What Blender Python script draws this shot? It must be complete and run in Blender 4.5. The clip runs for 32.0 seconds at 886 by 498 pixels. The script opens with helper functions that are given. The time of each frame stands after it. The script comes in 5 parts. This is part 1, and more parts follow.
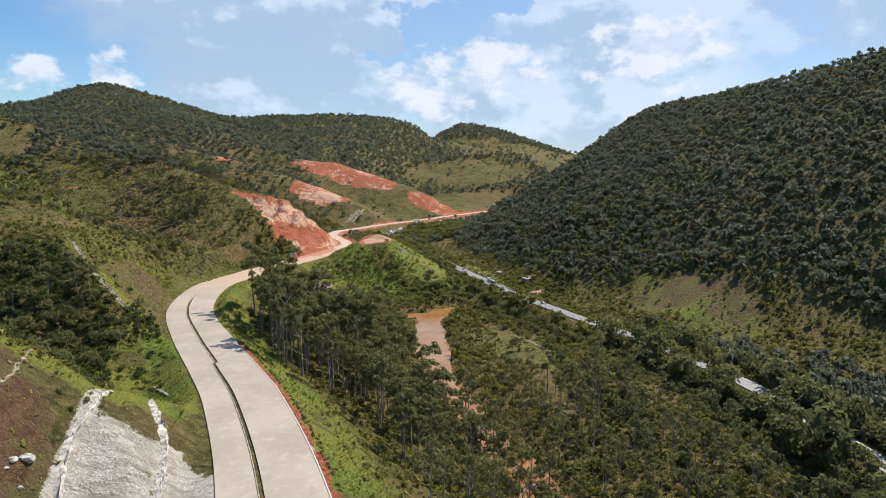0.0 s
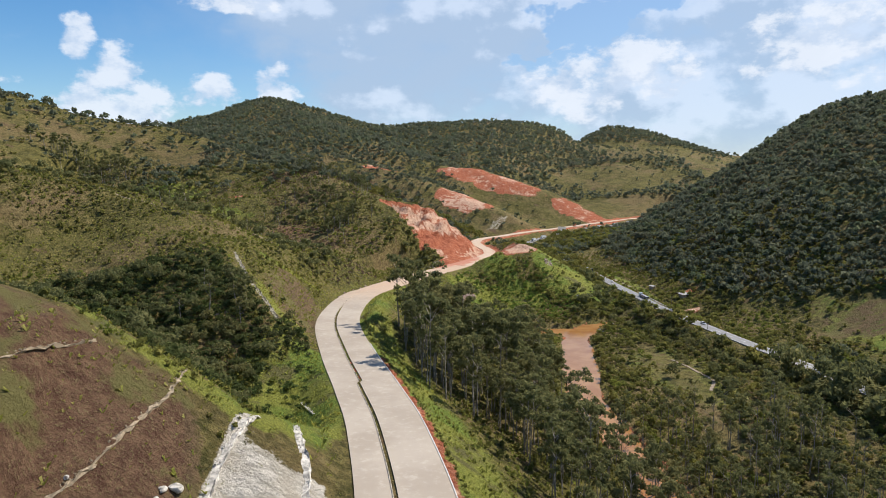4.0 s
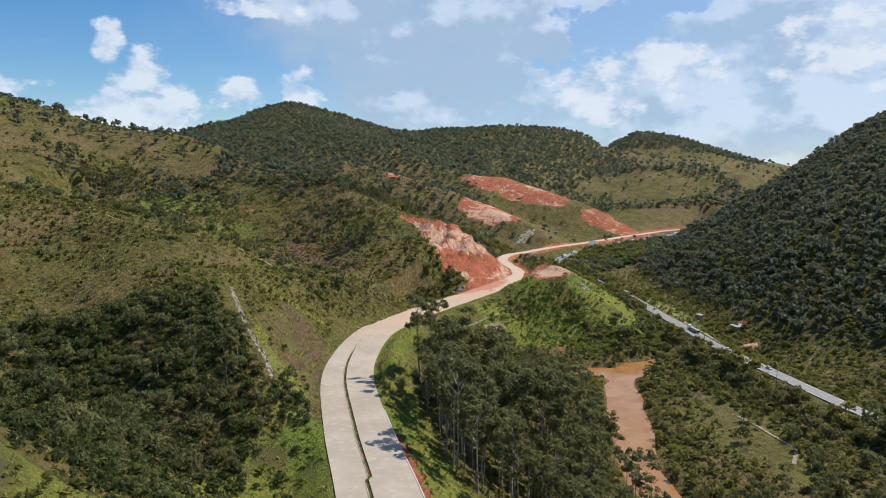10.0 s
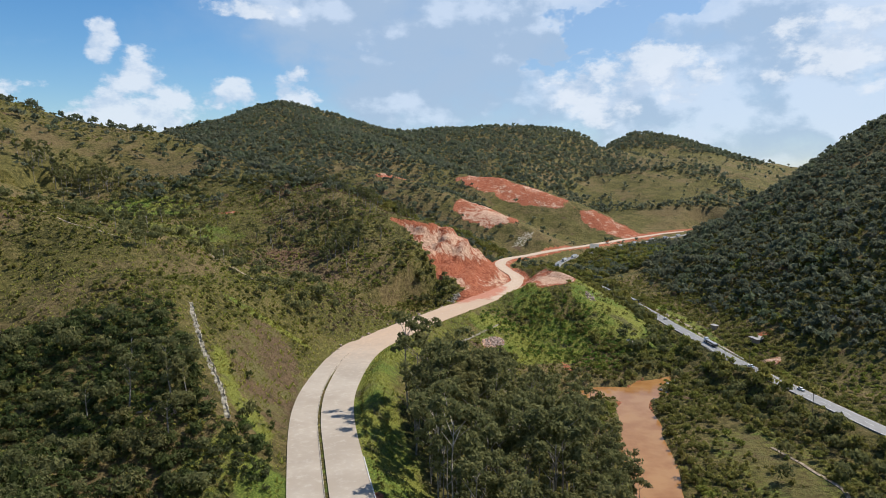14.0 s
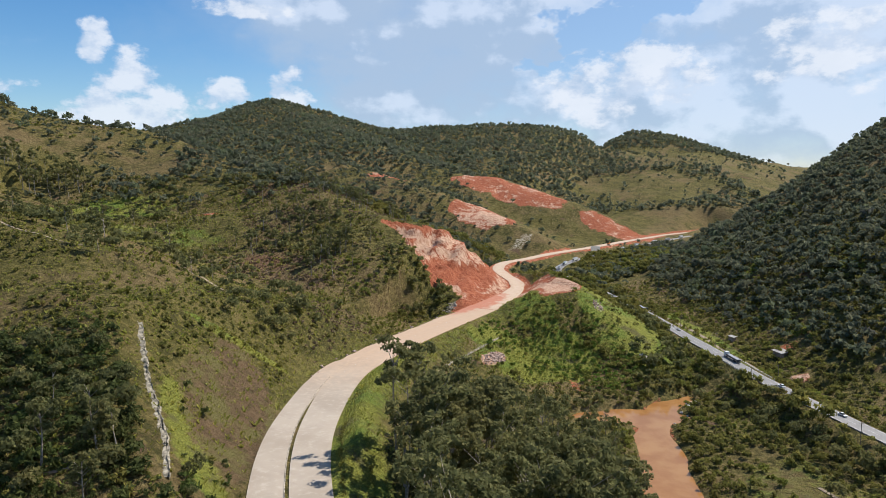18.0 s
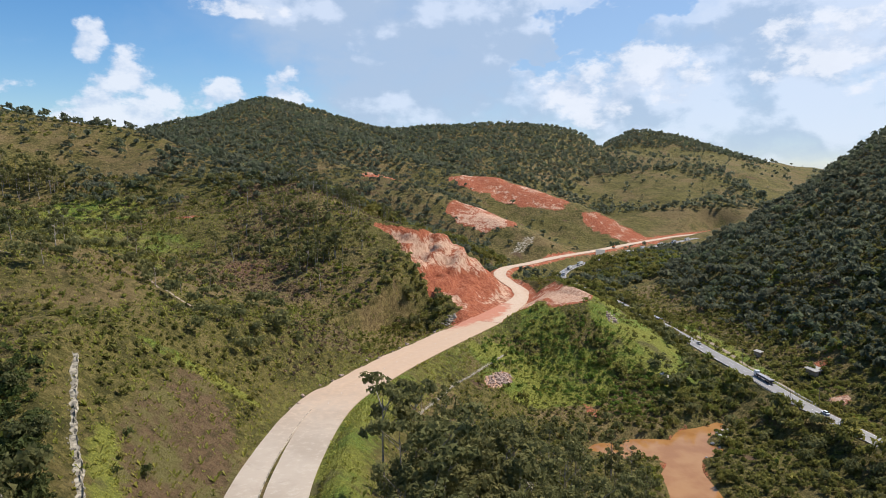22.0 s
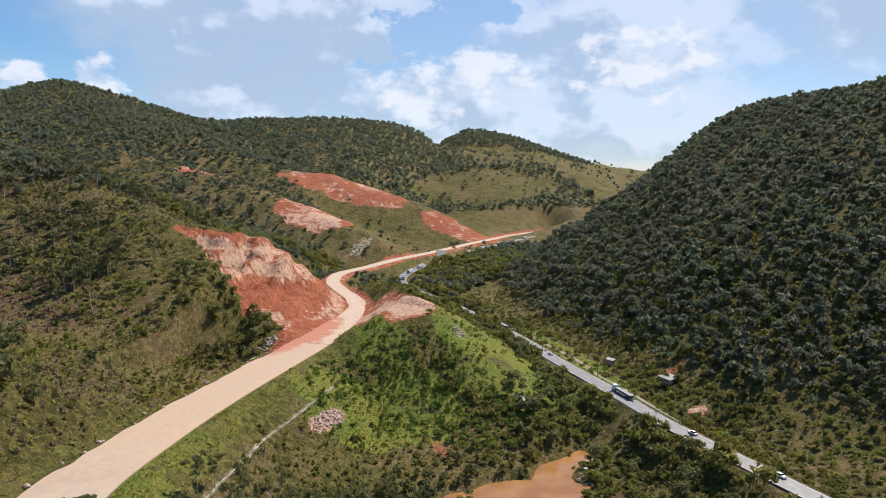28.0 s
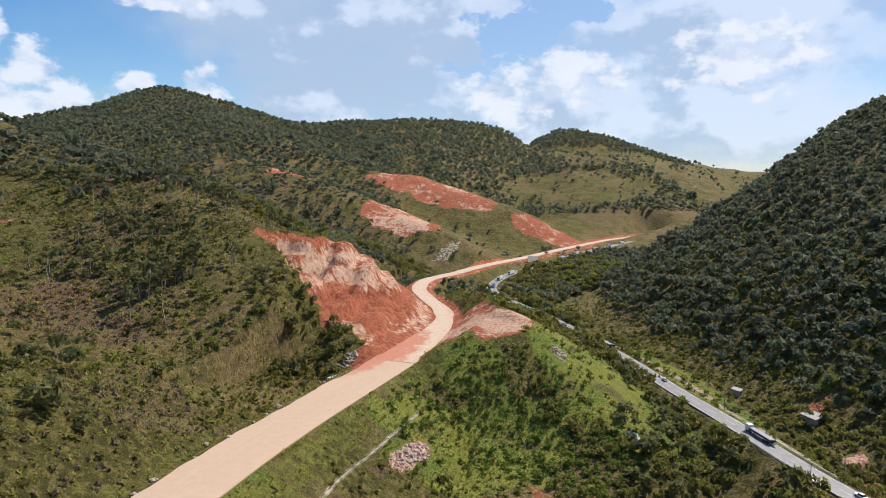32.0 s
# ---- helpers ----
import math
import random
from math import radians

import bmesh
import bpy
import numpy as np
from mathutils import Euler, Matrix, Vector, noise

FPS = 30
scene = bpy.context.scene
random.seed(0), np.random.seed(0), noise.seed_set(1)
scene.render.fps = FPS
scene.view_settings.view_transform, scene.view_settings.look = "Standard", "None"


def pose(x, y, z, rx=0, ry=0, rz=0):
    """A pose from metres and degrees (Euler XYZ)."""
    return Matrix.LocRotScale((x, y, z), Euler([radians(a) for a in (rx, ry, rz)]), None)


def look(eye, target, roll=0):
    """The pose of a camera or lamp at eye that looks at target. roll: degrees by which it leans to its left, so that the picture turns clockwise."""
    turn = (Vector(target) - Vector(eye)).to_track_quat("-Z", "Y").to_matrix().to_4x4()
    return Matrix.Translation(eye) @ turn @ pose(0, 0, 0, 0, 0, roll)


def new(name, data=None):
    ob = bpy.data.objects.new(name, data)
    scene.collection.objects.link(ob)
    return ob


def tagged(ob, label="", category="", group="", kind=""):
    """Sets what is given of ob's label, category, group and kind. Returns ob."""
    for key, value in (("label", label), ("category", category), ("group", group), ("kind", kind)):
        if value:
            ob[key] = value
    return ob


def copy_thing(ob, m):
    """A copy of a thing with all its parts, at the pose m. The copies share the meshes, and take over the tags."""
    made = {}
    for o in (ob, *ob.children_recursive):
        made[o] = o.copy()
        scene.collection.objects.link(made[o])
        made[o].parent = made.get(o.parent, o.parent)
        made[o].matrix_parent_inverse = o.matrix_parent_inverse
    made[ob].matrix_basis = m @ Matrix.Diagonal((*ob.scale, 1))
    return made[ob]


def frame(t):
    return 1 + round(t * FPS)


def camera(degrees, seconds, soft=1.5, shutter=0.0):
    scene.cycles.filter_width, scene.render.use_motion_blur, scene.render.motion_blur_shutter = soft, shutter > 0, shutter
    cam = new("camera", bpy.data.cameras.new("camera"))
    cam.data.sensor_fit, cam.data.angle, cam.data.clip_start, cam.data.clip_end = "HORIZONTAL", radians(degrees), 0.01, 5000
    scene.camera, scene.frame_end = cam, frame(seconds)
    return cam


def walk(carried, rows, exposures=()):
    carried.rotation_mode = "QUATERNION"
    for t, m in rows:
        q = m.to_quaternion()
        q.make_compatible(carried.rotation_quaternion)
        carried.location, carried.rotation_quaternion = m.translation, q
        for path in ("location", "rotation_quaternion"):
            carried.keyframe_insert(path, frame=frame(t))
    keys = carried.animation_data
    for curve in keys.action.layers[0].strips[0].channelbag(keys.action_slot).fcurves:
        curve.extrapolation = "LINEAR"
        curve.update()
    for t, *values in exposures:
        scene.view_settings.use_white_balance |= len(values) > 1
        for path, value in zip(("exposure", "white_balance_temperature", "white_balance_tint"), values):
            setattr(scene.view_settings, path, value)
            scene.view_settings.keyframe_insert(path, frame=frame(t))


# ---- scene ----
# The camera and its way: a drone that flies up the valley.
cam = camera(68.4, 32.0, soft=0.55)
PATH = [
    (0, 0.35, -23.05, 105.39, -13.60, -6.90, -0.40),
    (0.5, 0.65, -21.15, 105.43, -10.35, -6.85, -0.25),
    (1, 0.95, -19.24, 105.47, -8.60, -6.80, -0.10),
    (1.5, 0.65, -17.59, 105.56, -6.92, -6.75, -0.10),
    (2, 0.35, -15.95, 105.65, -4.90, -6.70, -0.10),
    (2.5, 0.00, -14.08, 106.25, -3.60, -6.65, 0.05),
    (3, -0.35, -12.22, 106.86, -2.60, -6.60, 0.20),
    (3.5, -0.43, -10.05, 107.73, -1.80, -6.60, 0.20),
    (5.5, -0.69, 0.66, 114.10, -0.00, -6.50, 0.07),
    (6, -1.21, 5.03, 115.70, 0.30, -6.50, 0.10),
    (6.5, -1.50, 9.40, 116.75, 0.50, -6.38, 0.10),
    (7, -1.79, 13.83, 118.32, 0.60, -6.37, -0.02),
    (7.5, -2.34, 18.18, 119.11, 0.80, -6.35, -0.02),
    (8, -2.63, 22.69, 119.10, 0.80, -6.33, -0.05),
    (8.5, -2.92, 27.21, 119.09, 0.80, -6.32, -0.07),
    (9, -2.95, 31.72, 119.08, 0.80, -6.30, -0.10),
    (10, -2.58, 41.95, 118.77, 0.73, -6.30, -0.10),
    (11, -2.21, 52.19, 118.46, 0.65, -6.20, -0.09),
    (12, -2.10, 62.39, 117.89, 0.47, -6.20, -0.10),
    (13, -1.99, 72.37, 117.61, 0.40, -6.20, -0.10),
    (14, -1.98, 82.14, 117.41, 0.30, -6.20, -0.10),
    (16.5, -2.20, 106.56, 116.79, -0.10, -6.20, -0.11),
    (17, -2.20, 111.46, 116.82, -0.10, -6.20, -0.10),
    (18, -2.44, 120.98, 116.65, -0.20, -6.20, -0.10),
    (19, -2.69, 130.52, 116.74, -0.30, -6.20, -0.10),
    (20, -2.95, 140.16, 116.49, -0.40, -6.13, -0.10),
    (21, -3.47, 150.08, 116.47, -0.39, -6.16, -0.09),
    (22, -3.47, 159.75, 116.47, -0.49, -6.18, -0.09),
    (22.5, -3.73, 164.68, 116.20, -0.48, -6.20, -0.09),
    (23, -3.73, 170.13, 115.87, -3.30, -6.20, -0.20),
    (23.5, -3.31, 175.64, 115.49, -6.75, -6.26, -0.30),
    (24, -2.63, 180.90, 115.13, -8.68, -6.24, -0.33),
    (24.5, -1.44, 185.89, 114.81, -10.01, -6.21, -0.40),
    (25, 0.02, 190.66, 114.77, -11.04, -6.29, -0.42),
    (25.5, 1.47, 195.66, 114.44, -12.07, -6.27, -0.45),
    (27.5, 6.52, 214.93, 113.74, -14.27, -6.21, -0.65),
    (28, 7.71, 219.70, 113.71, -14.60, -6.20, -0.60),
    (28.5, 9.05, 224.59, 113.41, -14.89, -6.20, -0.64),
    (29, 10.12, 228.73, 113.47, -12.67, -6.16, -0.60),
    (29.5, 10.93, 233.10, 113.24, -10.96, -6.21, -0.61),
    (30, 11.22, 237.76, 113.23, -9.84, -6.13, -0.60),
    (30.5, 11.26, 242.42, 113.23, -8.83, -6.16, -0.59),
    (31, 11.29, 247.07, 113.22, -8.02, -6.17, -0.50),
    (31.5, 11.06, 251.96, 112.93, -7.41, -6.09, -0.54),
    (32, 11.09, 256.62, 112.93, -7.00, -6.10, -0.50),
]
walk(cam, [(t, pose(x, y, z, 90 + p, 0, yaw) @ pose(0, 0, 0, 0, 0, -roll)) for t, x, y, z, yaw, p, roll in PATH],
     exposures=[(0, 0.31, 6310, 10.5), (3, 0.30, 6310, 10.5), (6, 0.18, 6240, 9.5), (12, 0.14, 6200, 9), (18, 0.22, 6290, 10.5), (22, 0.26, 6340, 12), (32, 0.29, 6350, 12.5)])

# ---- light ----
SUN_TO = Vector((0.80, 0.50, 1.15)).normalized()
sun_data = bpy.data.lights.new("sun", "SUN")
sun_data.energy, sun_data.angle, sun_data.color = 5.0, radians(0.55), (1.0, 0.93, 0.82)
sun = new("sun", sun_data)
sun.matrix_world = look(tuple(SUN_TO * 400), (0, 0, 0))


class Nodes:
    """A short hand for building node trees."""

    def __init__(self, tree):
        self.tree = tree
        tree.nodes.clear()

    def add(self, kind, **settings):
        node = self.tree.nodes.new("ShaderNode" + kind)
        for key, value in settings.items():
            if key == "inputs":
                for name, v in value.items():
                    self.put(node.inputs[name], v)
            elif key == "operation":
                node.operation = value
            elif key == "attribute_name":
                node.attribute_name = value
            elif key == "blend_type":
                node.blend_type = value
            elif key == "data_type":
                node.data_type = value
        return node

    def put(self, socket, v):
        if hasattr(v, "is_output"):
            self.tree.links.new(v, socket)
        else:
            socket.default_value = v

    def math(self, op, a, b=0.0, c=None):
        n = self.add("Math", operation=op)
        self.put(n.inputs[0], a)
        self.put(n.inputs[1], b)
        if c is not None:
            self.put(n.inputs[2], c)
        return n.outputs[0]

    def noise(self, vec, scale, detail=4.0, rough=0.55):
        n = self.add("TexNoise", inputs={"Scale": scale, "Detail": detail, "Roughness": rough})
        if vec is not None:
            self.put(n.inputs["Vector"], vec)
        return n.outputs["Fac"]

    def ramp(self, fac, lo, hi):
        n = self.add("MapRange")
        n.clamp, n.interpolation_type = True, "SMOOTHSTEP"
        self.put(n.inputs["Value"], fac)
        self.put(n.inputs["From Min"], lo)
        self.put(n.inputs["From Max"], hi)
        return n.outputs["Result"]

    def mix(self, fac, a, b):
        n = self.add("Mix", data_type="RGBA")
        self.put(n.inputs[0], fac)
        self.put(n.inputs[6], a)
        self.put(n.inputs[7], b)
        return n.outputs[2]

    def attr(self, name):
        return self.add("Attribute", attribute_name=name).outputs["Fac"]


def rgb(r, g, b):
    return (r, g, b, 1.0)


world = bpy.data.worlds.new("world")
scene.world = world
world.use_nodes = True
n = Nodes(world.node_tree)
sky = n.add("TexSky")
sky.sky_type, sky.sun_disc = "NISHITA", False
sky.sun_elevation = math.asin(SUN_TO.z)
sky.sun_rotation = math.atan2(SUN_TO.x, SUN_TO.y)
sky.air_density, sky.dust_density, sky.ozone_density = 1.0, 0.4, 3.0
ray_dir = n.add("TexCoord").outputs["Generated"]
split = n.add("SeparateXYZ", inputs={"Vector": ray_dir})
azim = n.math("ARCTAN2", split.outputs[0], split.outputs[1])      # radians, to the right of +y
elev = n.math("ARCSINE", split.outputs[2])


drift = n.add("CombineXYZ", inputs={0: azim, 1: n.math("MULTIPLY", elev, 1.4), 2: 1.7}).outputs[0]
azim_w = n.math("ADD", azim, n.math("MULTIPLY", n.math("SUBTRACT", n.noise(drift, 5.0, 5.0, 0.6), 0.5), 0.42))
elev_w = n.math("ADD", elev, n.math("MULTIPLY", n.math("SUBTRACT", n.noise(drift, 7.0, 5.0, 0.6), 0.5), 0.16))


def puff(az, el, ra, re, azim=azim, elev=elev):
    """A soft field that is 1 in the middle of a cloud bank and falls to 0 at its rim (degrees)."""
    u = n.math("DIVIDE", n.math("SUBTRACT", azim, radians(az)), radians(ra))
    v = n.math("DIVIDE", n.math("SUBTRACT", elev, radians(el)), radians(re))
    d = n.math("ADD", n.math("MULTIPLY", u, u), n.math("MULTIPLY", v, v))
    return n.math("MAXIMUM", n.math("SUBTRACT", 1.0, d), -1.0)


def dome(da, de):
    """Coordinates on the sky, shifted by some degrees."""
    return n.add("CombineXYZ", inputs={0: n.math("ADD", azim, radians(da)), 1: n.math("MULTIPLY", n.math("ADD", elev, radians(de)), 1.5), 2: 0.37}).outputs[0]


here, sunward = dome(0, 0), dome(1.6, 1.6)
fine, fine_s = n.noise(here, 21.0, 9.0, 0.58), n.noise(sunward, 21.0, 9.0, 0.58)
broad, broad_s = n.noise(here, 6.5, 9.0, 0.55), n.noise(sunward, 6.5, 9.0, 0.55)
wide = n.noise(here, 3.0, 6.0, 0.55)


def field(list_of_banks, loose=False):
    total = None
    for az, el, ra, re in list_of_banks:
        p = puff(az, el, ra, re, azim_w, elev_w) if loose else puff(az, el, ra, re)
        total = p if total is None else n.math("MAXIMUM", total, p)
    return total


vivid = n.add("HueSaturation", inputs={"Saturation": 1.3, "Value": 0.88, "Color": sky.outputs[0]})
# a thin bluish veil, and broad soft masses over the middle and the right; open blue sky to the left
veil = n.ramp(n.math("ADD", field(((10, 12, 30, 17), (45, 14, 40, 20), (170, 25, 70, 25)), True), n.math("MULTIPLY", n.math("SUBTRACT", wide, 0.5), 1.6)), -0.5, 0.9)
col = n.mix(n.math("MULTIPLY", veil, 0.5), vivid.outputs[0], rgb(3.0, 3.8, 4.9))
mass_f = field(((1, 13, 14, 8), (-3, 8, 9, 4.5), (14, 6.5, 11, 4.5), (30, 9, 14, 10), (26, 18, 18, 6), (60, 16, 30, 16), (6, 21, 22, 6), (-75, 34, 30, 12), (170, 30, 60, 20)), True)
# a slanting rift of blue between the masses
rift = n.math("MAXIMUM", field(((17.5, 14.5, 3.4, 2.4), (13.4, 11.9, 3.2, 1.9), (10.2, 9.9, 2.6, 1.3)), True), 0.0)
mass_f = n.math("SUBTRACT", mass_f, n.math("MULTIPLY", rift, 2.6))
mass = n.ramp(n.math("ADD", mass_f, n.math("MULTIPLY", n.math("SUBTRACT", broad, 0.5), 3.6)), -0.6, 0.9)
mass_lit = n.ramp(n.math("ADD", n.math("ADD", n.math("MULTIPLY", n.math("SUBTRACT", broad, broad_s), 4.4), n.math("ADD", n.math("MULTIPLY", fine, 0.42), n.math("MULTIPLY", n.math("SUBTRACT", wide, 0.5), 1.5))), n.math("MULTIPLY", puff(30, 9, 20, 12), 0.3)), -0.05, 0.55)
col = n.mix(n.math("MULTIPLY", mass, 0.8), col, n.mix(mass_lit, rgb(3.05, 3.85, 4.95), rgb(4.85, 5.45, 6.35)))
# heaped clouds, low over the hills
heaps = field(((-25.2, 4.6, 4.6, 3.8), (-24.6, 7.4, 2.0, 2.4), (-17.8, 6.6, 2.4, 1.5), (-12.9, 7.0, 1.9, 1.8), (-27.4, 10.2, 1.2, 1.7), (-37, 4.2, 6, 3.4), (-16.5, 13.4, 3.8, 0.8), (12.5, 7.2, 4.4, 2.6), (17.5, 8.6, 4.5, 2.4), (31, 9.5, 5.5, 3.0)))
heap = n.ramp(n.math("ADD", heaps, n.math("MULTIPLY", n.math("SUBTRACT", fine, 0.5), 4.4)), -0.12, 0.75)
heap_lit = n.ramp(n.math("ADD", n.math("MULTIPLY", n.math("SUBTRACT", fine, fine_s), 3.0), n.math("MULTIPLY", heaps, 0.25)), -0.35, 0.5)
col = n.mix(n.math("MULTIPLY", heap, 0.85), col, n.mix(heap_lit, rgb(4.1, 4.8, 5.8), rgb(5.8, 6.1, 6.55)))
back = n.add("Background", inputs={"Color": col, "Strength": 0.124})
out = n.add("OutputWorld", inputs={"Surface": back.outputs[0]})

# ---- plan: lines of the valley, in metres; z 0 is the river ----


def spline(points, step=6.0):
    """A smooth line through points, sampled about every step metres."""
    p = np.array(points, float)
    p = np.vstack([2 * p[0] - p[1], p, 2 * p[-1] - p[-2]])
    out = []
    for a, b, c, d in zip(p, p[1:], p[2:], p[3:]):
        m = max(2, int(np.linalg.norm((c - b)[:2]) / step))
        for t in np.arange(m) / m:
            out.append(0.5 * (2 * b + (c - a) * t + (2 * a - 5 * b + 4 * c - d) * t * t + (3 * b - a - 3 * c + d) * t ** 3))
    out.append(p[-2])
    return np.array(out)


def near(x, y, line):
    """Distance from points to a line, the line's other columns at the nearest place, and the side (left of its way > 0)."""
    best = np.full(x.shape, 1e9)
    vals = np.zeros(x.shape + (line.shape[1] - 2,))
    side = np.zeros(x.shape)
    for a, b in zip(line, line[1:]):
        dx, dy = b[0] - a[0], b[1] - a[1]
        t = np.clip(((x - a[0]) * dx + (y - a[1]) * dy) / (dx * dx + dy * dy + 1e-9), 0, 1)
        ex, ey = x - a[0] - t * dx, y - a[1] - t * dy
        d = np.hypot(ex, ey)
        m = d < best
        best = np.where(m, d, best)
        side = np.where(m, dx * ey - dy * ex, side)
        vals = np.where(m[..., None], a[2:] + t[..., None] * (b[2:] - a[2:]), vals)
    return best, vals, np.sign(side)


def ease(v, lo, hi):
    t = np.clip((v - lo) / (hi - lo), 0, 1)
    return t * t * (3 - 2 * t)


_tables = [np.random.default_rng(40 + k).random((64, 64)) for k in range(4)]


def vnoise(x, y, size, k=0):
    """Smooth value noise, 0 to 1, with lumps of the given size."""
    u, v = x / size + 17.3 * k, y / size + 5.1 * k
    iu, iv = np.floor(u).astype(int), np.floor(v).astype(int)
    fu, fv = u - iu, v - iv
    fu, fv = fu * fu * (3 - 2 * fu), fv * fv * (3 - 2 * fv)
    t = _tables[k % 4]
    g = lambda a, b: t[a % 64, b % 64]
    return (g(iu, iv) * (1 - fu) + g(iu + 1, iv) * fu) * (1 - fv) + (g(iu, iv + 1) * (1 - fu) + g(iu + 1, iv + 1) * fu) * fv


def fbm(x, y, size, k=0):
    return (vnoise(x, y, size, k) + 0.5 * vnoise(x, y, size / 2.1, k + 1) + 0.25 * vnoise(x, y, size / 4.3, k + 2)) / 1.75


# new highway: x, y, z
HIGHWAY = spline([(6, -160, 45), (4, 0, 43), (-3, 100, 41), (-12, 161, 40), (-21, 200, 39), (-33, 246, 38), (-45, 302, 36.5), (-47.5, 345, 35.5),
                  (-44, 392, 34.3), (-31, 431, 33.3), (-14, 470, 32.4), (6, 510, 31.5), (24, 545, 31)], 2.0)
HAUL = spline([(24, 545, 31), (43, 588, 30.2), (57, 628, 29.8), (61, 668, 29.6), (55, 715, 29.2), (54, 757, 29), (66, 800, 28.6), (92, 835, 28.3), (132, 892, 28), (190, 960, 27.5),
               (266, 1056, 27), (318, 1117, 26.8), (381, 1187, 26.5), (480, 1270, 26)])
OLD_ROAD = spline([(150, -250, 14), (172, 40, 13), (186, 145, 13), (196, 215, 13), (189, 300, 13), (180, 350, 13), (172, 400, 13), (165, 450, 13), (163, 500, 13), (160, 545, 13), (158, 600, 13),
                   (152, 655, 13.5), (142, 710, 15), (126, 765, 17), (122, 810, 19), (148, 868, 21), (205, 940, 22), (275, 1030, 23), (335, 1095, 24), (400, 1165, 25)])
RIVER = spline([(40, -300, 0), (76, 60, 0), (80, 180, 0), (78, 245, 0), (75, 290, 0), (83, 345, 0), (91, 385, 0), (97, 415, 0), (110, 440, 0), (131, 457, 0), (152, 463, 0), (180, 468, 0), (204, 467, 0)])
TRACK = spline([(118, 225, 5), (121, 262, 5), (130, 282, 5), (136, 304, 5), (132, 330, 5), (129, 356, 5), (132, 384, 5)])

# crests: x, y, z, fall to the left of the line, fall to the right
CRESTS = [
    (18, [(-1500, 300, 380, .3, .3), (-1000, 620, 320, .3, .3), (-750, 830, 268, .3, .28), (-600, 895, 236, .3, .27), (-450, 905, 189, .3, .27), (-325, 895, 168, .34, .27),
          (-190, 800, 132, .36, .27), (-105, 705, 106, .4, .3), (-52, 650, 88, .5, .36), (-8, 640, 80, .5, .36), (35, 618, 64, .5, .45), (80, 560, 47, .5, .55), (100, 535, 33, .5, .6), (115, 510, 18, .5, .6), (128, 480, 6, .5, .6)]),
    (20, [(-900, 300, 250, .3, .3), (-400, 400, 146, .25, .25), (-211, 420, 98, .3, .3), (-97, 317, 71, .5, .45), (-70, 270, 55, .6, .6)]),
    (14, [(-600, -100, 200, .3, .3), (-250, 80, 122, .3, .3), (-120, 112, 97, .35, .35), (-78, 130, 82, .5, .5), (-44, 136, 55, .6, .6), (-22, 150, 43, .6, .6)]),
    (30, [(-480, 2040, 330, .3, .3), (-260, 1600, 230, .32, .32), (-60, 1380, 160, .35, .35), (30, 1280, 126, .4, .4), (110, 1255, 117, .5, .45), (192, 1200, 84, .5, .5), (255, 1165, 58, .5, .5), (330, 1160, 30, .5, .5)]),
    (20, [(-200, 1250, 150, .4, .3), (-60, 1120, 110, .4, .35), (24, 1050, 88, .4, .4), (92, 965, 58, .4, .45), (140, 915, 34, .4, .5)]),
    (60, [(-1300, 2100, 215, .3, .28), (-800, 2000, 195, .3, .28), (-732, 2000, 206, .3, .28), (-594, 2000, 296, .4, .3), (-467, 2000, 326, .4, .3), (-374, 2000, 313, .4, .3), (-257, 2000, 280, .4, .28), (-173, 2000, 252, .4, .26),
          (-71, 2000, 247, .4, .26), (80, 2000, 263, .4, .28), (197, 2000, 268, .4, .3), (332, 2000, 255, .45, .4), (459, 2000, 197, .5, .45), (540, 1950, 120, .5, .5)]),
    (50, [(482, 2200, 200, .4, .3), (570, 2150, 252, .4, .35), (615, 2120, 258, .4, .35), (700, 2100, 236, .4, .3), (843, 2100, 193, .4, .25), (967, 2100, 167, .3, .22), (1300, 2150, 150, .3, .2), (2200, 2300, 190, .3, .2)]),
    (40, [(470, 1860, 190, .3, .3), (490, 1720, 174, .3, .3), (595, 1700, 167, .3, .3), (700, 1700, 149, .3, .3), (823, 1700, 123, .3, .3), (905, 1700, 95, .3, .3), (1000, 1690, 60, .3, .3)]),
    (30, [(860, -400, 300, .6, .4), (720, 200, 262, .66, .4), (626, 500, 236, .6, .4), (572, 650, 211, .58, .4), (548, 830, 200, .6, .4), (548, 890, 195, .85, .4), (545, 925, 174, .9, .4), (540, 955, 134, .7, .4), (535, 1000, 92, .45, .4), (530, 1060, 55, .35, .4), (520, 1150, 32, .3, .3)]),
]
CRESTS = [(r, spline(p, 25.0)) for r, p in CRESTS]


